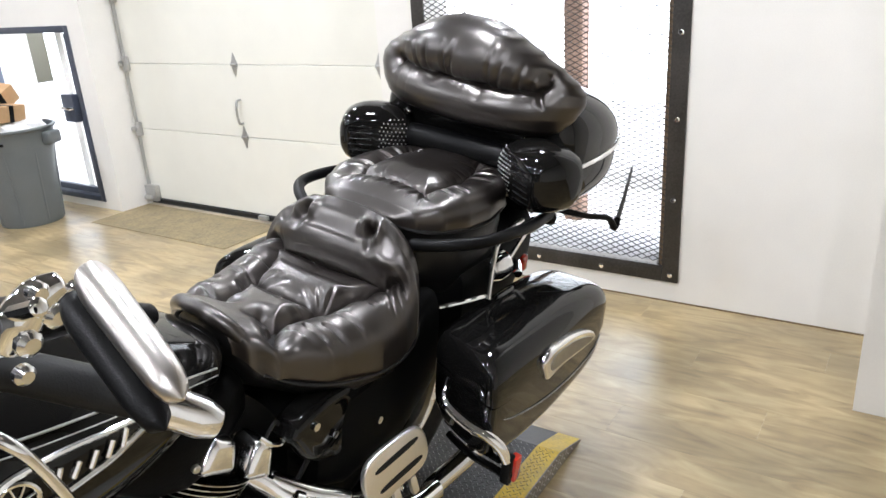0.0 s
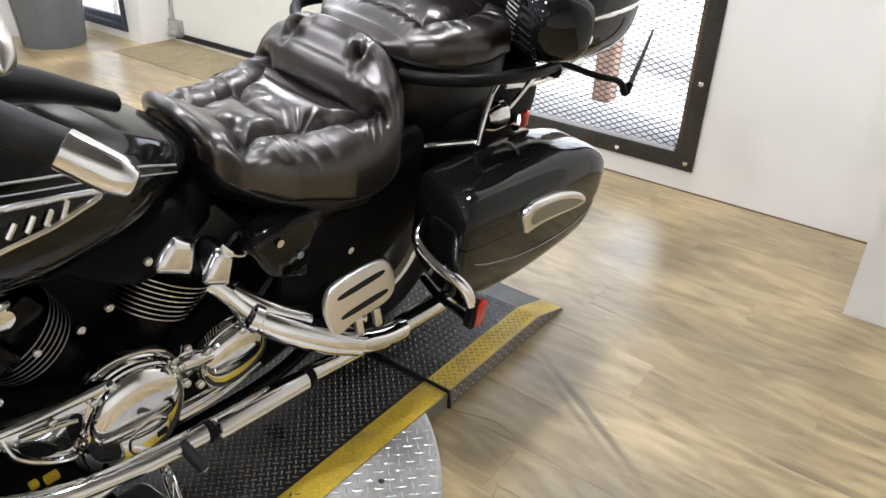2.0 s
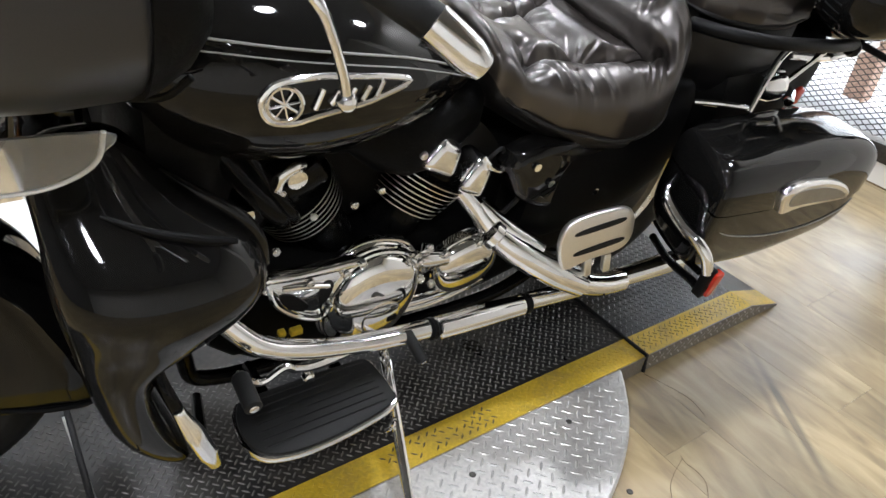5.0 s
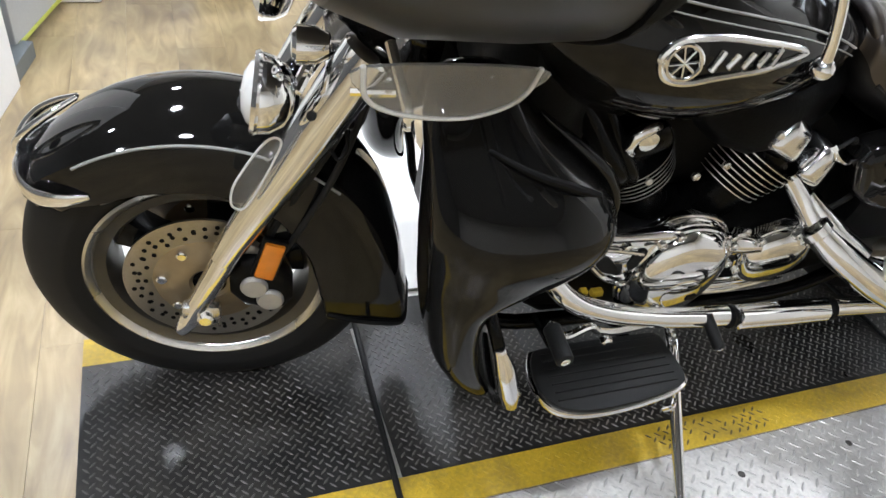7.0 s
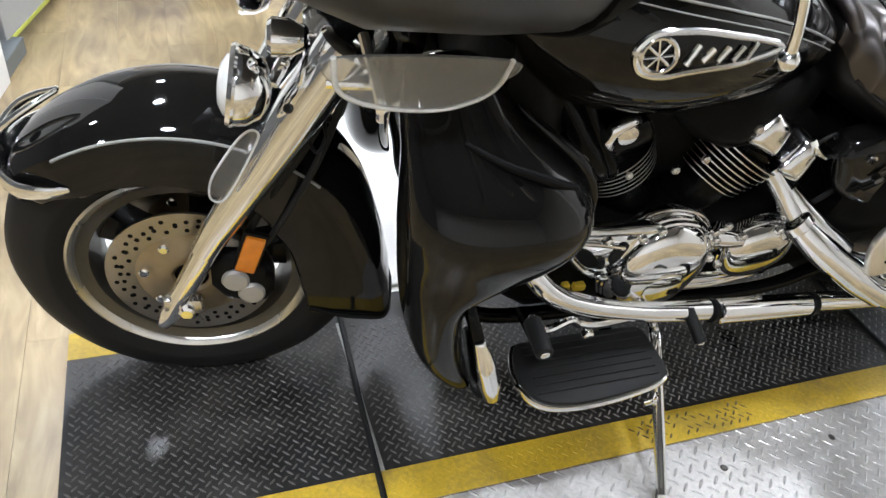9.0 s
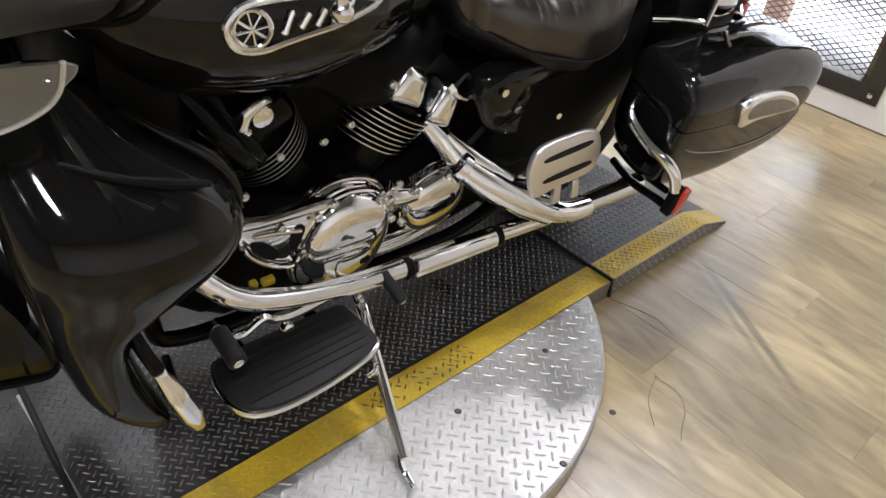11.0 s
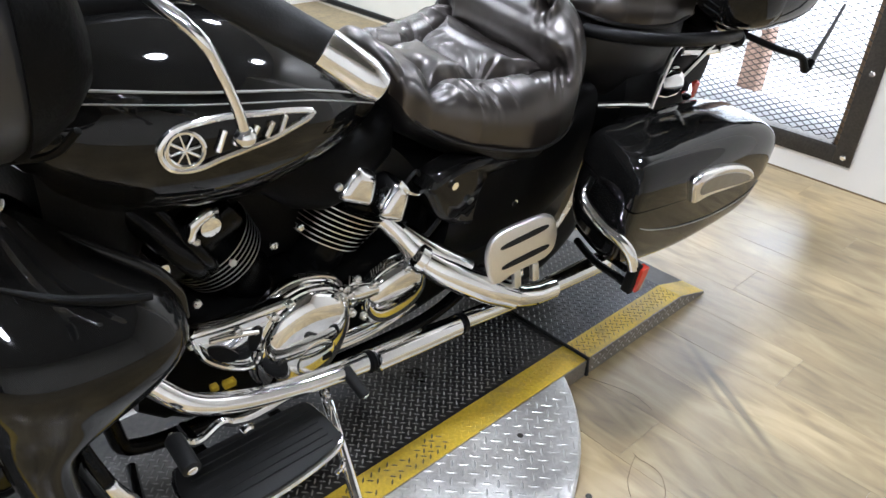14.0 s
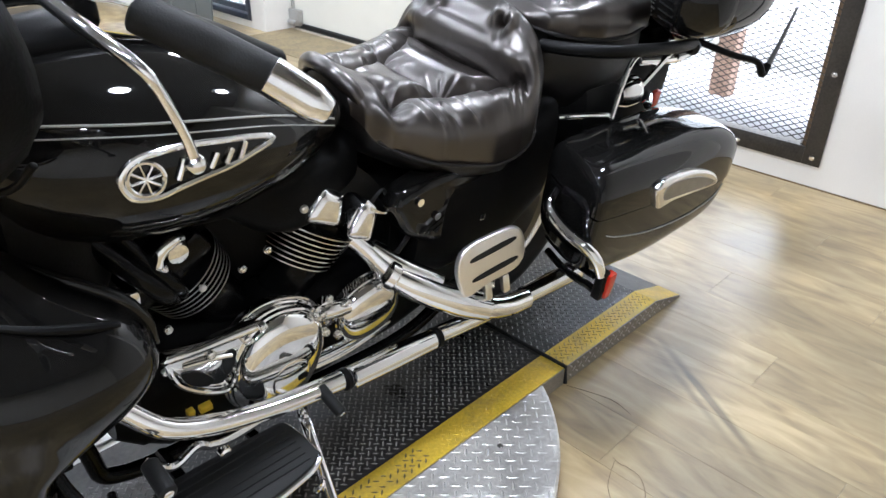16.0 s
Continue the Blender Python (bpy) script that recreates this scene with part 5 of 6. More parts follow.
wg = part("alternator_cover", wing, CHROME, eng, "chrome alternator cover with dark recess patches")
# Dark patches laid on the chrome stand in for its shaded recesses.
part("recess_dark_patch", slab(rounded_outline([(.664, .450), (.692, .440), (.722, .405), (.712, .392), (.688, .405), (.668, .428)], 4), -.1975, -.2005), SATIN, wg)
part("recess_dark_patch", slab(rounded_outline([(.752, .452), (.772, .446), (.762, .405), (.748, .398), (.742, .420)], 4), -.1975, -.2005), SATIN, wg)
part("cover_rib", tube([(.640, -.196, .486), (.655, -.20, .43), (.70, -.203, .385), (.748, -.203, .362), (.77, -.203, .392)], .0055, 8), CHROME, wg)
part("cover_rib", tube([(.668, -.20, .466), (.71, -.203, .46), (.76, -.203, .445)], .005, 8), CHROME, wg)
rc = dome(1.104, .377, .088, .077, -.16, .052, "rear_drive_cover", eng, CHROME, "chrome rear drive cover", rot=.25, plain=True, n=64)
part("drive_flange", turned([(0, .0), (0, .036), (-.02, .036), (-.024, .03), (-.024, 0)], "y", 28, (.990, -.165, .415)), CHROME, rc)
part("drive_neck", tube([(.94, -.18, .43), (1.0, -.188, .425), (1.04, -.185, .415)], .02, 14), CHROME, rc)
for q in ((.721, .466), (.829, .478), (.968, .437), (.795, .462), (.955, .46), (1.03, .44), (1.114, .447), (1.155, .418), (.978, .385), (1.01, .36), (.77, .352), (.86, .47)):
    part("cover_bolt", turned([(0, 0), (0, .009), (-.010, .009), (-.012, .0065), (-.009, .005), (-.009, 0)], "y", 10, (q[0], -.196, q[1])), ALU, eng)
for k, z in enumerate((.295, .275, .258)):
    part("case_rib", tube([(.93 + .02 * k, -.178, z + .012), (1.05, -.185, z + .018), (1.18, -.18, z + .035)], .006, 8), CHROME, eng)
part("drain_plug", box((.690, -.205, .330), (.715, -.19, .345), .003), YELLOW, eng, "yellow fluid tag")
part("drain_plug", box((.665, -.205, .338), (.680, -.19, .350), .003), YELLOW, eng, "yellow fluid tag")

# Added block fills the dark gap below the engine.
part("gearbox_filler", hull([(.60, .18, .40, .10), (.66, .15, .46, .135), (1.0, .14, .44, .14), (1.25, .16, .42, .13), (1.50, .22, .42, .12), (1.62, .28, .38, .06)], 3.4, 40), DULLB, bike, "black filler block where the gearbox and swingarm sit")

# ---- exhaust
ex = part("lower_exhaust", tube([(.50, -.15, .50), (.545, -.215, .455), (.60, -.25, .405), (.68, -.265, .368), (.78, -.275, .342), (.95, -.278, .318), (1.15, -.277, .300), (1.35, -.282, .285), (1.55, -.298, .288), (1.72, -.312, .300)], [.017, .018, .018, .019, .020, .021, .021, .021, .021, .021], 20), CHROME, bike, "chrome lower exhaust pipe")
part("heat_shield", tube([(.985, -.286, .315), (1.10, -.286, .305), (1.215, -.284, .295)], .0245, 18, False), CHROME, ex, "chrome heat shield")
part("heat_shield", tube([(.545, -.222, .457), (.60, -.258, .406), (.68, -.272, .370), (.80, -.28, .341), (.90, -.284, .326)], [.020, .020, .019, .018, .018], 20), CHROME, ex, "chrome heat shield")
part("clamp", tube([(1.224, -.282, .294), (1.236, -.282, .293)], .0255, 20, False), SATIN, ex, "black exhaust clamp")
part("clamp", tube([(.965, -.281, .317), (.975, -.281, .316)], .0245, 20, False), SATIN, ex)
part("exhaust_tip", tube([(1.52, -.296, .287), (1.60, -.303, .292), (1.72, -.312, .300)], [.024, .026, .027], 18), CHROME, ex)
eu = part("upper_exhaust", tube([(1.085, -.12, .545), (1.125, -.155, .50), (1.17, -.215, .445), (1.26, -.275, .39), (1.35, -.308, .345), (1.43, -.312, .310), (1.52, -.305, .285)], [.024, .025, .026, .027, .028, .028, .027], 20), CHROME, bike, "chrome upper exhaust pipe")
part("heat_shield", tube([(1.148, -.20, .462), (1.20, -.242, .427), (1.28, -.289, .383), (1.35, -.316, .350)], [.029, .034, .035, .033], 20), CHROME, eu, "chrome heat shield")
part("heat_shield", tube([(1.13, -.15, .512), (1.18, -.205, .468), (1.25, -.255, .432)], [.022, .025, .02], 18), CHROME, eu, "chrome heat shield")
part("clamp", tube([(1.14, -.196, .468), (1.152, -.206, .459)], .034, 20, False), CHROME, eu)
part("right_silencer", tube([(.60, .24, .36), (1.2, .28, .27), (1.9, .31, .30)], .04, 18), CHROME, bike, "chrome silencer")

# ---- floorboards, pegs and shifter
for s in (-1, 1):
    o = [(.572, .258), (.548, .272), (.536, .31), (.540, .36), (.566, .395), (.62, .410), (.70, .410), (.79, .399), (.838, .384), (.850, .36), (.846, .30), (.836, .262), (.80, .256), (.68, .254)]
    o = [(x, s * y) for x, y in (o if s > 0 else o[::-1])]
    fb = part("floorboard", slab(rounded_outline(o, 3), .245, .262, .005, plane="xy"), CHROMEW, bike, "chrome-edged rider floorboard")
    inner = [((x - .69) * .955 + .69, (y - s * .333) * .935 + s * .333) for x, y in rounded_outline(o, 3)]
    part("rubber_mat", slab(inner, .262, .270, .003, plane="xy"), RUBBER, fb, "black ribbed rubber mat")
    for k in range(7):
        y = s * (.275 + .017 * k)
        part("mat_rib", tube([(.57, y, .2705), (.82, y - s * .004, .2705)], .0022, 6, False), RUBBER, fb)
    part("floorboard_bracket", tube([(.62, s * .16, .23), (.62, s * .28, .245)], .012, 10), FRAMEB, fb)
    part("floorboard_bracket", tube([(.78, s * .16, .22), (.78, s * .28, .243)], .012, 10), FRAMEB, fb)
sh = part("shifter", tube([(.548, -.300, .398), (.575, -.298, .360), (.60, -.296, .352), (.635, -.294, .368), (.66, -.293, .350), (.705, -.292, .338), (.80, -.288, .342), (.905, -.285, .335)], .008, 10), CHROME, bike, "chrome heel-toe shifter")
part("shifter_pad", tube([(.548, -.305, .396), (.546, -.372, .394)], .016, 16, False), RUBBER, sh, "black rubber toe pad")
part("pad_end", tube([(.546, -.370, .394), (.546, -.376, .394)], .009, 12, False), CHROME, sh)
part("shifter_pad", tube([(.905, -.285, .335), (.915, -.342, .306)], .0125, 16, False), RUBBER, sh, "black rubber heel pad")
part("pad_end", tube([(.915, -.341, .3065), (.9155, -.346, .304)], .007, 12, False), CHROME, sh)
part("shifter_pivot", turned([(0, 0), (0, .013), (-.012, .013), (-.015, .009), (-.015, 0)], "y", 16, (.684, -.292, .318)), CHROME, sh)
for s in (-1, 1):
    # folded passenger footboard
    m = Matrix.Translation((1.350, s * .312, .478)) @ Matrix.Rotation(s * radians(15), 4, "Z") @ Matrix.Rotation(s * radians(12), 4, "X") @ Matrix.Rotation(radians(-9), 4, "Y")
    o = rounded_outline([(-.088, -.045), (-.094, .015), (-.066, .060), (.02, .072), (.068, .068), (.086, .04), (.082, -.01), (.052, -.036), (-.02, -.046), (-.07, -.060)], 4)
    b = slab(o, -.009, .009, .006, 3)
    bmesh.ops.transform(b, matrix=m, verts=b.verts)
    pf = part("passenger_footboard", b, ALUB, bike, "brushed aluminium folded passenger footboard")
    for zz in (.034, -.016):
        b = slab(rounded_outline([(-.058, zz - .010), (-.05, zz + .001), (.025, zz + .013), (.062, zz + .014), (.052, zz + .003), (-.015, zz - .007)], 3), -.0105, .0105, .001)
        bmesh.ops.transform(b, matrix=m, verts=b.verts)
        part("rubber_insert", b, RUBBER, pf)
    for xx in (-.02, .028):
        b = box((xx - .009, -.008, -.088), (xx + .009, .008, -.042), .003)
        bmesh.ops.transform(b, matrix=m, verts=b.verts)
        part("hinge_lug", b, ALU, pf)
    part("footboard_arm", tube([(1.30, s * .17, .34), (1.36, s * .27, .385), (1.385, s * .30, .395)], .013, 10), CHROME, pf)
stand = part("side_stand", tube([(.92, -.20, .20), (.886, -.265, .225), (.845, -.42, .155), (.812, -.54, .100)], [.014, .013, .012, .011], 12), CHROME, bike, "chrome side stand, down")
part("stand_foot", tube([(.822, -.51, .105), (.805, -.555, .088), (.795, -.60, .092)], [.011, .02, .014], 14, True, True, .45), CHROME, stand)
part("stand_tang", tube([(.862, -.36, .185), (.842, -.385, .185), (.832, -.38, .165)], .005, 8), CHROME, stand)
part("stand_spring", tube([(.885, -.25, .235), (.868, -.33, .19)], .007, 8), CHROME, stand)

# ---- side cover under the seat
for s in (-1, 1):
    o = rounded_outline([(1.145, .655), (1.16, .59), (1.20, .535), (1.29, .495), (1.42, .47), (1.485, .50), (1.49, .56), (1.44, .64), (1.30, .68)], 4)
    b = slab(o, s * .14, s * .214, .022, 4)
    sc = part("side_cover", b, PAINT, bike, "gloss black side cover")
    for q in ((1.25, .587), (1.402, .531), (1.195, .64)):
        part("cover_bolt", turned([(0, 0), (0, .009), (.004, .009), (.008, .006), (.008, 0)], "y", 14, (q[0], s * .222 - (.008 if s > 0 else 0), q[1])), CHROME, sc)
part("sub_frame", hull([(1.20, .40, .62, .13), (1.3, .36, .64, .15), (1.6, .42, .70, .13), (1.9, .56, .72, .12)], 3.0), DULLB, bike)
# Added fillers for the gap under the seat, which falls dark.
for s in (-1, 1):
    part("side_gap_filler", hull([(1.22, .44, .64, .03, s * .17), (1.30, .40, .68, .05, s * .17), (1.50, .40, .70, .05, s * .17), (1.64, .48, .76, .04, s * .17)], 3.0, 28), DULLB, bike, "black filler block added under the seat")
# Added dark block closes the bright gap between passenger seat and bags.
part("rear_gap_filler", hull([(1.70, .52, .80, .14), (1.76, .50, .82, .20), (2.0, .50, .84, .205), (2.16, .60, .84, .18)], 3.2, 32), DULLB, bike, "black filler block added under the trunk")
part("rear_fender", turned([(-.10, .33), (-.105, .36), (-.07, .385), (0, .39), (.07, .385), (.105, .36), (.10, .33)], "y", 36, (1.705, 0, .325), -5, 165), PAINT, bike, "gloss black rear fender")

# ---- rider seat
T1, T2, T3 = (1.222, -.088), (1.335, -.114), (1.450, -.172)
seat_seams = [[T1, (1.275, -.092), T2, (1.395, -.128), T3, (1.472, -.212)], [T2, (1.332, -.06), (1.328, 0)], [T3, (1.441, -.10), (1.437, 0)], 
              [T1, (1.185, -.13)], [T1, (1.222, -.05)]]
seat_seams += [mirrored(q) for q in seat_seams]
seat_tufts = [T1, T2, T3]
seat_tufts += mirrored(seat_tufts)
seat_folds = [[(1.225, -.10), (1.235, -.20)], [(1.25, -.14), (1.262, -.22)], [(1.285, -.16), (1.30, -.23)], [(1.335, -.15), (1.345, -.23)], [(1.345, -.12), (1.36, -.17)], [(1.455, -.18), (1.43, -.235)],
              [(1.462, -.185), (1.452, -.24)], [(1.335, -.105), (1.38, -.055)], [(1.337, -.11), (1.40, -.085)], [(1.33, -.10), (1.365, -.02)], [(1.41, -.14), (1.405, -.20)], [(1.305, -.12), (1.295, -.06)], [(1.20, -.10), (1.17, -.15)]]
seat_folds += [mirrored(q) for q in seat_folds]
PINCH = [[(1.507, -.098), (1.470, -.116)], [(1.507, -.098), (1.545, -.078)], [(1.505, -.100), (1.485, -.085)]]
seat = part("rider_seat", cushion(1.108, 1.603,
    [(1.108, .085), (1.125, .118), (1.16, .162), (1.25, .213), (1.38, .243), (1.46, .243), (1.51, .234), (1.55, .209), (1.585, .165), (1.603, .11)],
    [(1.108, .850), (1.125, .858), (1.155, .853), (1.20, .838), (1.28, .826), (1.36, .826), (1.42, .836), (1.452, .862), (1.482, .905), (1.512, .946), (1.54, .963), (1.565, .954), (1.588, .92), (1.603, .865)],
    [(1.108, .80), (1.14, .755), (1.19, .728), (1.30, .700), (1.42, .682), (1.52, .705), (1.603, .76)],
    lambda x, q: (.036 * abs(q) ** 2.2 * math.exp(-((x - 1.43) / .09) ** 2) + .016 * abs(q) ** 2 * math.exp(-((x - 1.27) / .10) ** 2) + .006 * math.cos(q * math.pi / 2) * math.exp(-((x - 1.53) / .05) ** 2)),
    seat_seams, seat_tufts, .047, wr=.050, folds=seat_folds, pinches=[*PINCH, *mirrored_all(PINCH)]), LEATHER, bike, "tufted black leather rider seat")
part("seat_skirt", hull([(1.112, .76, .85, .075), (1.14, .70, .83, .120), (1.22, .655, .79, .178), (1.32, .615, .76, .222), (1.44, .60, .75, .230), (1.54, .62, .79, .19), (1.59, .68, .84, .12)], 2.6, 48), VINYL, seat, "smooth black vinyl seat base")
part("seat_piping", tube([(1.14, -.137, .757), (1.20, -.192, .727), (1.30, -.233, .701), (1.42, -.245, .683), (1.52, -.228, .706), (1.59, -.160, .75)], .004, 8), VINYL, seat)
part("nose_lip", tube([(1.165, .150, .745), (1.146, .122, .795), (1.122, .085, .845), (1.106, .035, .870), (1.106, -.025, .869), (1.120, -.072, .846), (1.140, -.108, .800), (1.150, -.132, .762), (1.160, -.146, .740)], [.005, .012, .016, .017, .017, .016, .013, .008, .003], 16), LEATHER, seat, "rolled leather nose edge")

# ---- passenger seat
ps_seams = [[(1.722, 0), (1.716, -.05), (1.709, -.100), (1.76, -.122), (1.83, -.128), (1.90, -.120), (1.945, -.105)], [(1.709, -.100), (1.694, -.125)]]
ps_seams += [mirrored(q) for q in ps_seams]
pst = [(1.709, -.100), (1.83, -.128), (1.945, -.105)]
pst += mirrored(pst)
ps_folds = [[(1.706, -.105), (1.64, -.125)], [(1.708, -.09), (1.645, -.085)], [(1.712, -.06), (1.65, -.05)], [(1.718, -.02), (1.66, -.015)], [(1.86, -.130), (1.87, -.19)], [(1.90, -.125), (1.92, -.18)], [(1.93, -.115), (1.965, -.15)], [(1.945, -.10), (1.985, -.09)], [(1.94, -.095), (1.90, -.05)], [(1.78, -.13), (1.765, -.19)], [(1.745, -.12), (1.72, -.175)]]
ps_folds += [mirrored(q) for q in ps_folds]
pseat = part("passenger_seat", cushion(1.585, 2.03,
    [(1.585, .05), (1.595, .095), (1.62, .145), (1.67, .19), (1.74, .216), (1.82, .224), (1.92, .21), (1.99, .165), (2.02, .11), (2.03, .06)],
    [(1.585, .918), (1.595, .936), (1.62, .958), (1.67, .982), (1.75, .992), (1.88, .994), (1.97, .992), (2.03, .965)],
    [(1.585, .925), (1.62, .905), (1.75, .895), (1.9, .895), (2.03, .91)],
    lambda x, q: .008 * abs(q) ** 2, ps_seams, pst, .024, 220, 220, e=.45, wr=.085, folds=ps_folds), LEATHER, bike, "tufted black leather passenger seat")
part("seat_skirt", hull([(1.605, .80, .92, .06), (1.64, .72, .93, .14), (1.72, .67, .93, .19), (1.9, .66, .93, .195), (2.01, .69, .93, .15), (2.08, .74, .90, .10)], 2.8, 40), VINYL, pseat, "smooth black vinyl seat base")
part("seat_welt", tube([(1.588, 0, .922), (1.614, -.13, .908), (1.67, -.188, .90), (1.75, -.217, .895), (1.83, -.223, .895), (1.94, -.20, .90)], .005, 8), VINYL, pseat)


# ---- passenger backrest
def backrest():
    """A pad with upper and lower rolls and a curled stitched groove, thick along x."""
    half = [(1.07, .19), (1.08, .245), (1.10, .283), (1.135, .310), (1.17, .324), (1.195, .322), (1.22, .302), (1.25, .258), (1.28, .205), (1.31, .150), (1.33, .105), (1.345, .05)]
    groove = [[(-.236, 1.232), (-.240, 1.212), (-.222, 1.194), (-.14, 1.187), (-.05, 1.190), (.05, 1.192), (.14, 1.190), (.215, 1.196)]]
    tufts = [(-.225, 1.196), (.205, 1.195), (-.075, 1.190), (.07, 1.191)]
    folds = [[(-.20, 1.198), (-.215, 1.250)], [(-.17, 1.194), (-.185, 1.275)], [(-.115, 1.194), (-.135, 1.29)], [(-.09, 1.194), (-.100, 1.305)], [(.02, 1.196), (.012, 1.305)], [(.035, 1.196), (.05, 1.29)], [(.10, 1.196), (.108, 1.285)], [(.13, 1.196), (.15, 1.27)], [(-.232, 1.205), (-.262, 1.235)], [(-.225, 1.19), (-.25, 1.155)], [(.205, 1.19), (.225, 1.155)]]
    n, k = 240, 170
    A = np.linspace(-1, 1, n + 1)
    A = np.sign(A) * np.abs(np.sin(A * math.pi / 2)) ** .9
    Bz = 1.2075 + .1375 * np.sin(np.linspace(-math.pi / 2, math.pi / 2, k + 1))
    Y = np.array([[a * lerp(z, half) for a in A] for z in Bz])
    Z = np.repeat(Bz[:, None], n + 1, 1)
    round_ = np.sqrt(np.maximum(0, 1 - np.abs(A) ** 3.2))[None, :] * np.sqrt(np.maximum(0, 1 - np.abs((Z - 1.2075) / .1375) ** 2.6))
    G = stitched(Y, Z, groove, tufts, .040, .075, .0022) + pleats(Y, Z, folds, .0062, .0055)
    rows = []
    for side in (1, -1):
        for i in range(k + 1) if side > 0 else range(k, -1, -1):
            row = []
            for j in range(n + 1):
                y, z, f_ = Y[i, j], Z[i, j], round_[i, j]
                x = 2.025 + .05 * (y / .28) ** 2 + .16 * (z - 1.2)
                x += -.085 * f_ + G[i, j] * min(1, f_ * 1.6) if side > 0 else .04 * f_
                row.append(Vector((x, y, z)))
            rows.append(row)
    bm = skin(rows + [rows[0]], closed=False)
    bmesh.ops.remove_doubles(bm, verts=bm.verts, dist=.0004)
    bmesh.ops.rotate(bm, cent=(2.03, 0, 1.18), matrix=Matrix.Rotation(radians(2.5), 3, "X"), verts=bm.verts)
    return part("backrest", bm, LEATHER, bike, "tufted black leather passenger backrest")


br = backrest()
for s in (-1, 1):
    part("backrest_hinge", tube([(2.03, s * .19, 1.06), (2.06, s * .25, 1.03), (2.07, s * .29, 1.0)], .011, 10), CHROME, br, "chrome backrest stay")

# ---- trunk with speaker pods
tr_rows = [(2.045, .86, 1.16, .24), (2.06, .83, 1.185, .285), (2.11, .81, 1.195, .315), (2.22, .80, 1.19, .33), (2.34, .805, 1.16, .325), (2.44, .835, 1.115, .29), (2.50, .89, 1.06, .22), (2.52, .93, 1.02, .14)]


def refined(rows, n=5):
    """More rows between the given ones, on a smooth line."""
    out = []
    for i in range(len(rows) - 1):
        a, b, c, d = (rows[max(0, min(len(rows) - 1, k))] for k in (i - 1, i, i + 1, i + 2))
        for k in range(n):
            t = k / n
            out.append(tuple(.5 * (2 * q + (r - p) * t + (2 * p - 5 * q + 4 * r - u) * t * t + (3 * q - p - 3 * r + u) * t ** 3) for p, q, r, u in zip(a, b, c, d)))
    return out + [rows[-1]]


def cut(rows, e, n, z_of, above):
    bm = hull(refined(rows), e, n)
    co, no = z_of
    bmesh.ops.bisect_plane(bm, geom=bm.verts[:] + bm.edges[:] + bm.faces[:], plane_co=co, plane_no=no, clear_inner=above, clear_outer=not above)
    edges = [e_ for e_ in bm.edges if e_.is_boundary]
    bmesh.ops.holes_fill(bm, edges=edges)
    return bm


tplane = ((2.2, 0, .985), (-.06, 0, 1))
trunk = part("trunk", cut(tr_rows, 3.0, 56, tplane, False), PAINT, bike, "gloss black rear trunk")
part("trunk_lid", cut([(x, a, b + .004, w + .003) for x, a, b, w in tr_rows], 3.0, 56, ((2.2, 0, .992), (-.06, 0, 1)), True), PAINT, trunk, "gloss black trunk lid")
for s in (-1, 1):
    part("trunk_trim", tube([(2.10, s * .319, .984), (2.22, s * .335, .992), (2.34, s * .33, .999), (2.44, s * .296, 1.006), (2.505, s * .222, 1.01)], .006, 8), CHROME, trunk, "chrome trunk seam trim")
    part("trunk_latch", turned([(0, 0), (0, .014), (s * .006, .012), (s * .006, 0)], "y", 20, (2.12, s * .318, .93)), CHROME, trunk)
    # the pods are turned inwards, to the passenger
    yaw = Matrix.Translation((1.975, s * .262, 0)) @ Matrix.Rotation(s * radians(33), 4, "Z")
    pod_rows = [(-.072, .968, 1.015, .060), (-.069, .940, 1.040, .082), (-.058, .916, 1.058, .098), (-.035, .900, 1.070, .107), (.01, .893, 1.076, .108), (.06, .895, 1.068, .098), (.09, .91, 1.05, .08)]
    pod_bm = hull(pod_rows, 2.7, 44)
    pod_bvh = BVHTree.FromBMesh(pod_bm)
    bmesh.ops.transform(pod_bm, matrix=yaw, verts=pod_bm.verts)
    pod = part("speaker_pod", pod_bm, PAINT, bike, "gloss black speaker pod")
    # Bright beads stand in for glints on the black grille's hole rims.
    bm = bmesh.new()
    for i in range(8):
        for j in range(12):
            hit = pod_bvh.ray_cast(Vector((-.3, -s * (.012 + .0115 * (i + .5 * (j % 2))), .983 + (j - 5.5) * .0112)), Vector((1, 0, 0)))
            if hit[0] and (j - 5.5) ** 2 / 34 + (i - 3.5) ** 2 / 22 < 1:
                bmesh.ops.create_uvsphere(bm, u_segments=8, v_segments=5, radius=.0023, matrix=yaw @ Matrix.Translation(hit[0]))
    part("grille_glints", bm, GRILLE, pod, "bright beads for the glints on the speaker grille")
    for k in range(6):
        line = [pod_bvh.ray_cast(Vector((-.3, s * q, .935 + .017 * k)), Vector((1, 0, 0)))[0] for q in (.012, .035, .058, .078)]
        part("pod_rib", tube([yaw @ q for q in line if q], .0022, 6, False, False), SATIN, pod)
    part("grab_rail", tube([(1.59, s * .15, .885), (1.615, s * .22, .895), (1.675, s * .285, .902), (1.77, s * .308, .898), (1.90, s * .308, .883), (2.04, s * .285, .862)], .0148, 14), SATIN, bike, "black padded grab rail")
    part("rail_end", turned([(-.022, 0), (-.018, .014), (0, .021), (.018, .014), (.022, 0)], "x", 16, (2.04, s * .285, .852)), SATIN, bike, "black rail end fitting")
part("trunk_rack", tube([(1.95, -.20, .80), (2.1, -.22, .79), (2.35, -.2, .79)], .012, 10), CHROME, bike)
part("trunk_rack", tube([(1.95, .20, .80), (2.1, .22, .79), (2.35, .2, .79)], .012, 10), CHROME, bike)
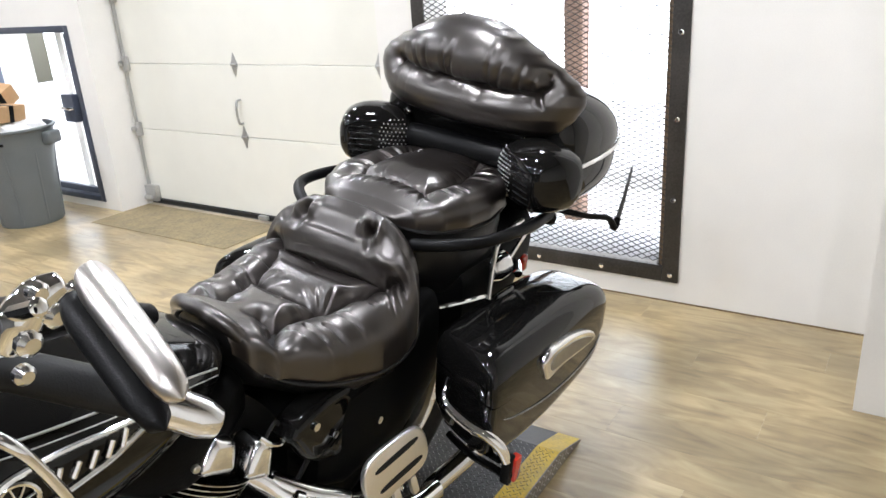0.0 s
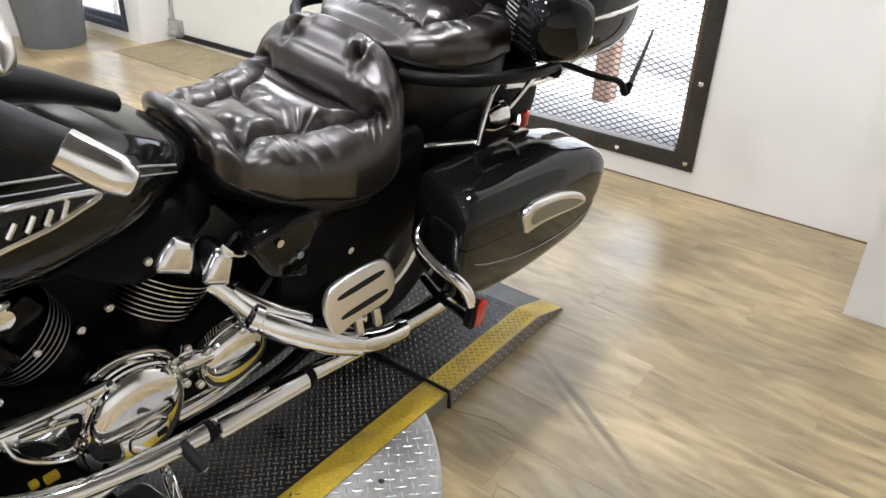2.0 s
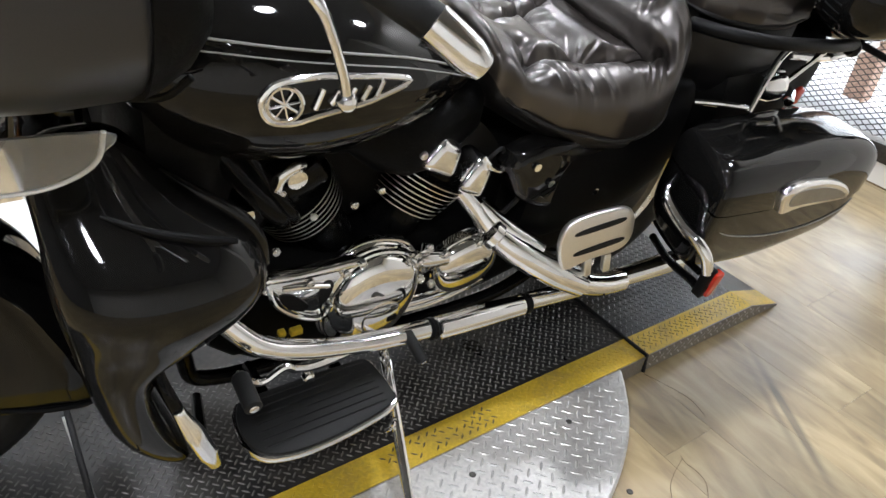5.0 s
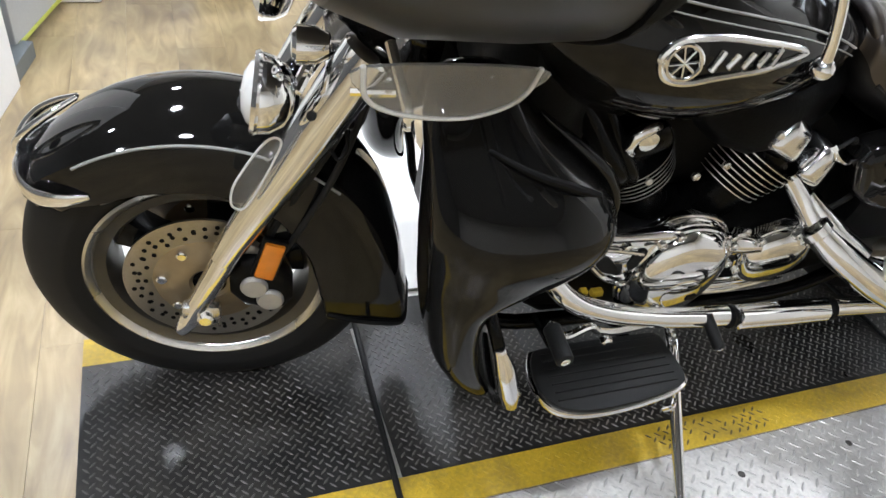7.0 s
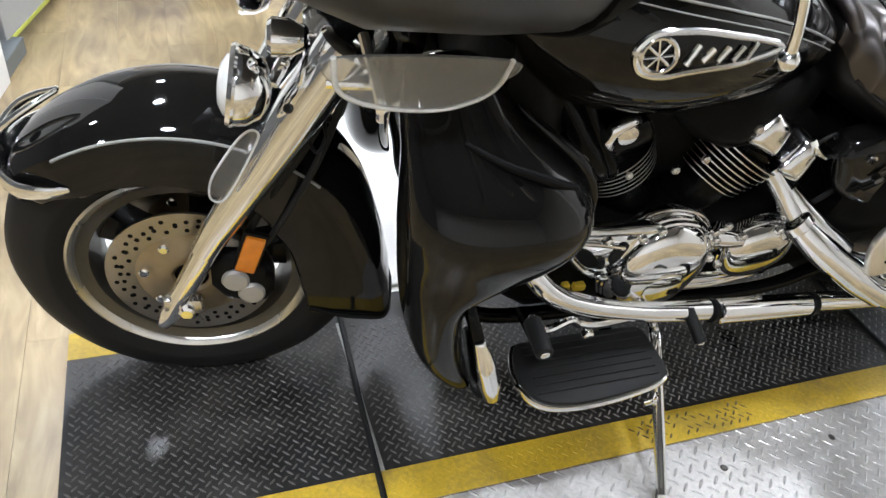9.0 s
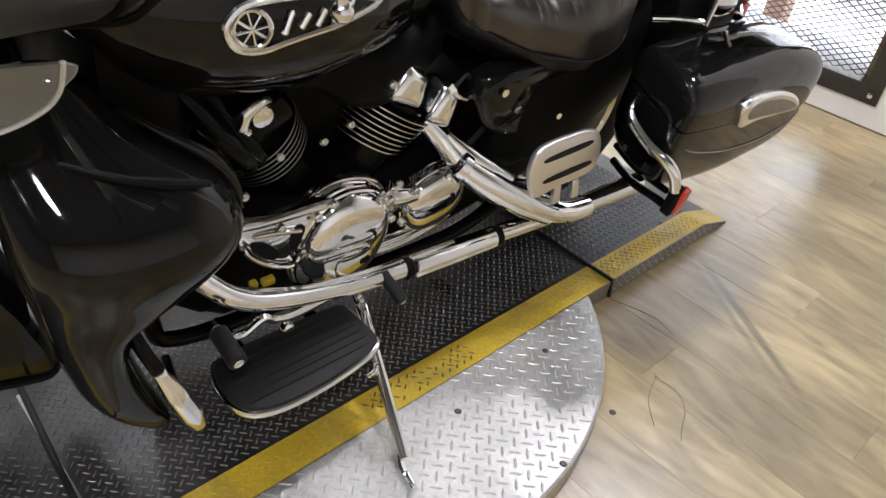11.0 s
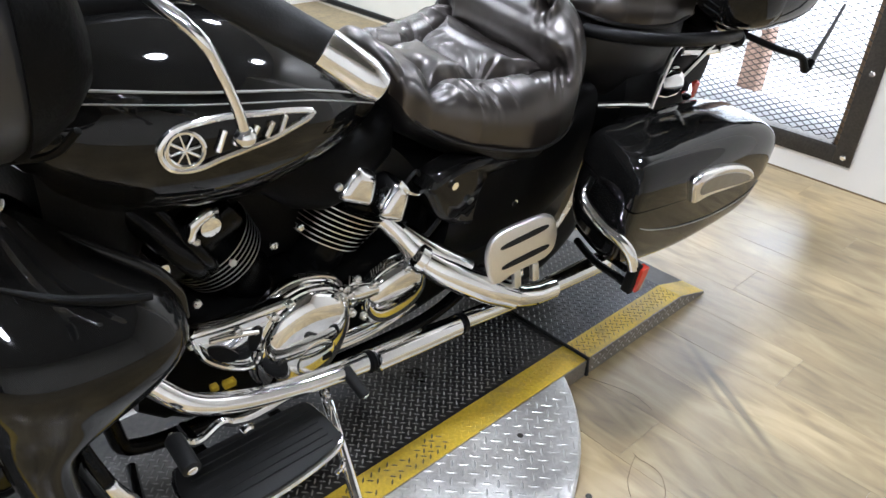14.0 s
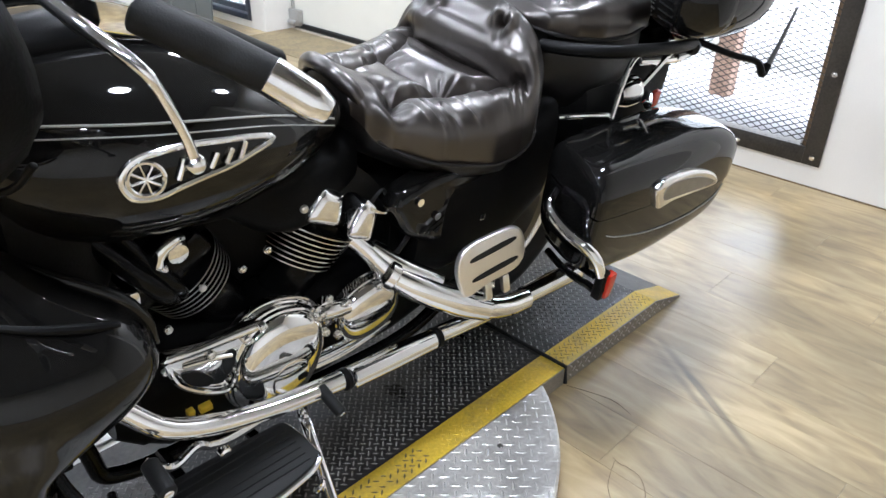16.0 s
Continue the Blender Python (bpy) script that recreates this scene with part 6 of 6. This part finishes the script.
part("trunk_bridge", tube([(2.03, -.30, .975), (2.0, -.15, 1.0), (1.99, 0, 1.005), (2.0, .15, 1.0), (2.03, .30, .975)], .034, 14), SATIN, bike)
for s in (-1, 1):
    an = part("antenna_mount", tube([(2.15, s * .24, .835), (2.22, s * .32, .812), (2.29, s * .36, .795), (2.325, s * .372, .758), (2.345, s * .372, .78)], [.009, .009, .009, .012, .011], 10), SATIN, bike, "black antenna mount")
    part("antenna", tube([(2.345, s * .372, .775), (2.37, s * .372, .84), (2.395, s * .372, .93)], [.008, .006, .004], 10, False), GREYM, an, "grey whip antenna base")

# ---- saddlebags
bag_rows = [(1.540, .53, .655, .080), (1.545, .48, .685, .100), (1.565, .44, .702, .109), (1.65, .405, .711, .112), (1.80, .380, .708, .113), (1.95, .380, .700, .112), (2.07, .388, .678, .109), (2.135, .405, .655, .102), (2.175, .445, .628, .088), (2.197, .50, .598, .062), (2.203, .535, .57, .035)]


def slanted(bm, s):
    """The bag's front face runs forward towards the outside."""
    for v in bm.verts:
        v.co.x -= (abs(v.co.y) - .346) * .42 * max(0.0, min(1.0, (1.80 - v.co.x) / .26))
    return bm


for s in (-1, 1):
    rows = [(x, a, b, w, s * .346) for x, a, b, w in bag_rows]
    bag = part("saddlebag", slanted(cut(rows, 4.0, 64, ((1.68, 0, .587), (.15, 0, 1)), False), s), PAINT, bike, "gloss black saddlebag")
    lid = part("saddlebag_lid", slanted(cut([(x, a, b + .004, w + .004, y) for x, a, b, w, y in rows], 4.0, 64, ((1.68, 0, .593), (.15, 0, 1)), True), s), PAINT, bag, "gloss black saddlebag lid")
    part("pinstripe", tube([(1.512, s * .448, .580), (1.56, s * .456, .552), (1.624, s * .459, .528), (1.763, s * .4605, .493), (1.937, s * .4595, .472), (2.075, s * .456, .478), (2.14, s * .448, .500)], .0016, 6, True, False), SILVER, bag, "fine silver pinstripe")
    h = slab(rounded_outline([(1.738, .570), (1.722, .592), (1.706, .622), (1.712, .640), (1.75, .650), (1.81, .646), (1.878, .634), (1.95, .611), (2.003, .585), (2.028, .560), (2.022, .548), (1.97, .552), (1.89, .562), (1.80, .572)], 3), s * .450, s * .476, .008, 3)
    hd = part("bag_latch", h, CHROMEW, lid, "chrome saddlebag latch handle")
    part("latch_recess", slab(rounded_outline([(1.748, .594), (1.736, .622), (1.765, .634), (1.82, .629), (1.89, .614), (1.96, .589), (1.995, .568), (1.95, .568), (1.87, .578), (1.80, .588)], 3), s * .4755, s * .478), LATCHG, hd, "grey brushed latch plate")
    gr = part("rear_guard", tube([(1.545, s * .305, .60), (1.490, s * .335, .585), (1.486, s * .40, .556), (1.492, s * .445, .545), (1.502, s * .478, .523), (1.512, s * .496, .485)], [.010, .0125, .0135, .0135, .0135, .012], 14), CHROME, bike, "chrome saddlebag guard")
    part("guard_frame", tube([(1.526, s * .496, .48), (1.522, s * .497, .435), (1.54, s * .455, .42), (1.585, s * .36, .385), (1.63, s * .27, .37)], .010, 10), FRAMEB, gr)
    part("guard_frame", tube([(1.53, s * .47, .46), (1.58, s * .36, .425), (1.63, s * .26, .41)], .008, 10), FRAMEB, gr)
    part("guard_reflector", box((1.520, s * .506 - .010, .425), (1.548, s * .506 + .010, .490), .004), RED, gr, "red guard reflector")
    part("reflector_back", box((1.508, s * .496 - .012, .42), (1.530, s * .496 + .012, .497), .003), SATIN, gr)
    part("bag_rail", tube([(1.62, s * .22, .73), (1.66, s * .26, .742), (1.74, s * .275, .73)], .007, 10), CHROME, bike)
    # chrome rack stays over the bag
    part("trunk_stay", tube([(1.74, s * .285, .725), (1.79, s * .262, .80), (1.85, s * .245, .845), (1.98, s * .235, .85)], .0065, 10), CHROME, bike, "chrome trunk stay")
    part("trunk_stay", tube([(1.93, s * .22, .72), (2.02, s * .225, .79), (2.06, s * .23, .83)], .0075, 10), CHROME, bike, "chrome trunk stay")
sg = part("rear_turn_signal", turned([(.0, .0), (.0, .03), (.03, .042), (.07, .043), (.078, .036), (.08, 0)], "x", 28, (1.87, -.20, .725)), CHROME, bike, "chrome rear turn signal")
part("signal_lens", turned([(.075, .0), (.088, .02), (.078, .038)], "x", 24, (1.87, -.20, .725)), RED, sg, "red lens")
part("tail_light", box((2.085, -.20, .635), (2.125, -.155, .685), .008), RED, bike, "red tail lamp lens")
part("tail_light", box((2.085, .155, .635), (2.125, .20, .685), .008), RED, bike, "red tail lamp lens")
part("rear_light_bar", tube([(1.98, -.24, .69), (2.05, -.18, .69), (2.08, 0, .70), (2.05, .18, .69), (1.98, .24, .69)], .014, 12), CHROME, bike)


# ---------------------------------------------------------------- ceiling lamps
def ceiling_lamp(x, y):
    t = tagged(new("ceiling_lamp"), "round white high-bay ceiling lamp, lit", "ceiling lamp", "ceiling lamps")
    part("housing", turned([(0, 0.05), (0, 0.12), (-0.08, 0.14), (-0.10, 0.125), (-0.03, 0.10)], "z", 24), WALL, t)
    part("diffuser", turned([(-0.085, 0.0), (-0.085, 0.118)], "z", 24), LAMPG, t)
    t.location = (x, y, H)
    return t


for lx in (-2.2, -0.4, 1.4, 3.0):
    for ly in (-2.2, -0.2, 2.0, 4.4):
        if not (lx > 1 and ly < -1):
            ceiling_lamp(lx, ly)

# ---------------------------------------------------------------- floor boards
def boards():
    """Laminate boards along y, staggered, each an object on one shared mesh."""
    w, length, gap = 0.181, 1.22, 0.0002
    b = box((-w / 2 + gap, -length / 2 + gap, -.006), (w / 2 - gap, length / 2 - gap, 0), .0004, 1)
    first = part("plank", b, PLANK, floor, smooth=False)
    me, made = first.data, 0
    cols = int((3.56 + 1.6) / w)
    for i in range(cols + 1):
        x = -1.6 + w * (i + .5)
        y0 = -4.0 - length * ((i * 0.37) % 1.0)
        for j in range(9):
            y = y0 + length * (j + .5)
            lo = max(y - length / 2, -4.0)
            if y + length / 2 - lo < .05 or y > 5.2:
                continue
            ob = first if made == 0 else new("plank", me)
            ob.parent = floor
            ob.location = (x, (lo + y + length / 2) / 2, F)
            ob.scale.y = (y + length / 2 - lo) / length
            made += 1
    rest = bmesh.new()
    for xa, xb, ya, yb in ((-4, -1.6, -4, 7), (-1.6, 3.4, 5.82, 7)):
        n = int((xb - xa) / w) + 1
        for i in range(n):
            x = xa + w * (i + .5)
            bmesh.ops.create_cube(rest, size=1, matrix=Matrix.Translation((x, (ya + yb) / 2, F - .004)) @ Matrix.Diagonal((w - gap * 2, yb - ya, .006, 1)))
    ob = part("far_planks", rest, PLANK, floor, smooth=False)
    ob["kind"] = "stuff"


boards()
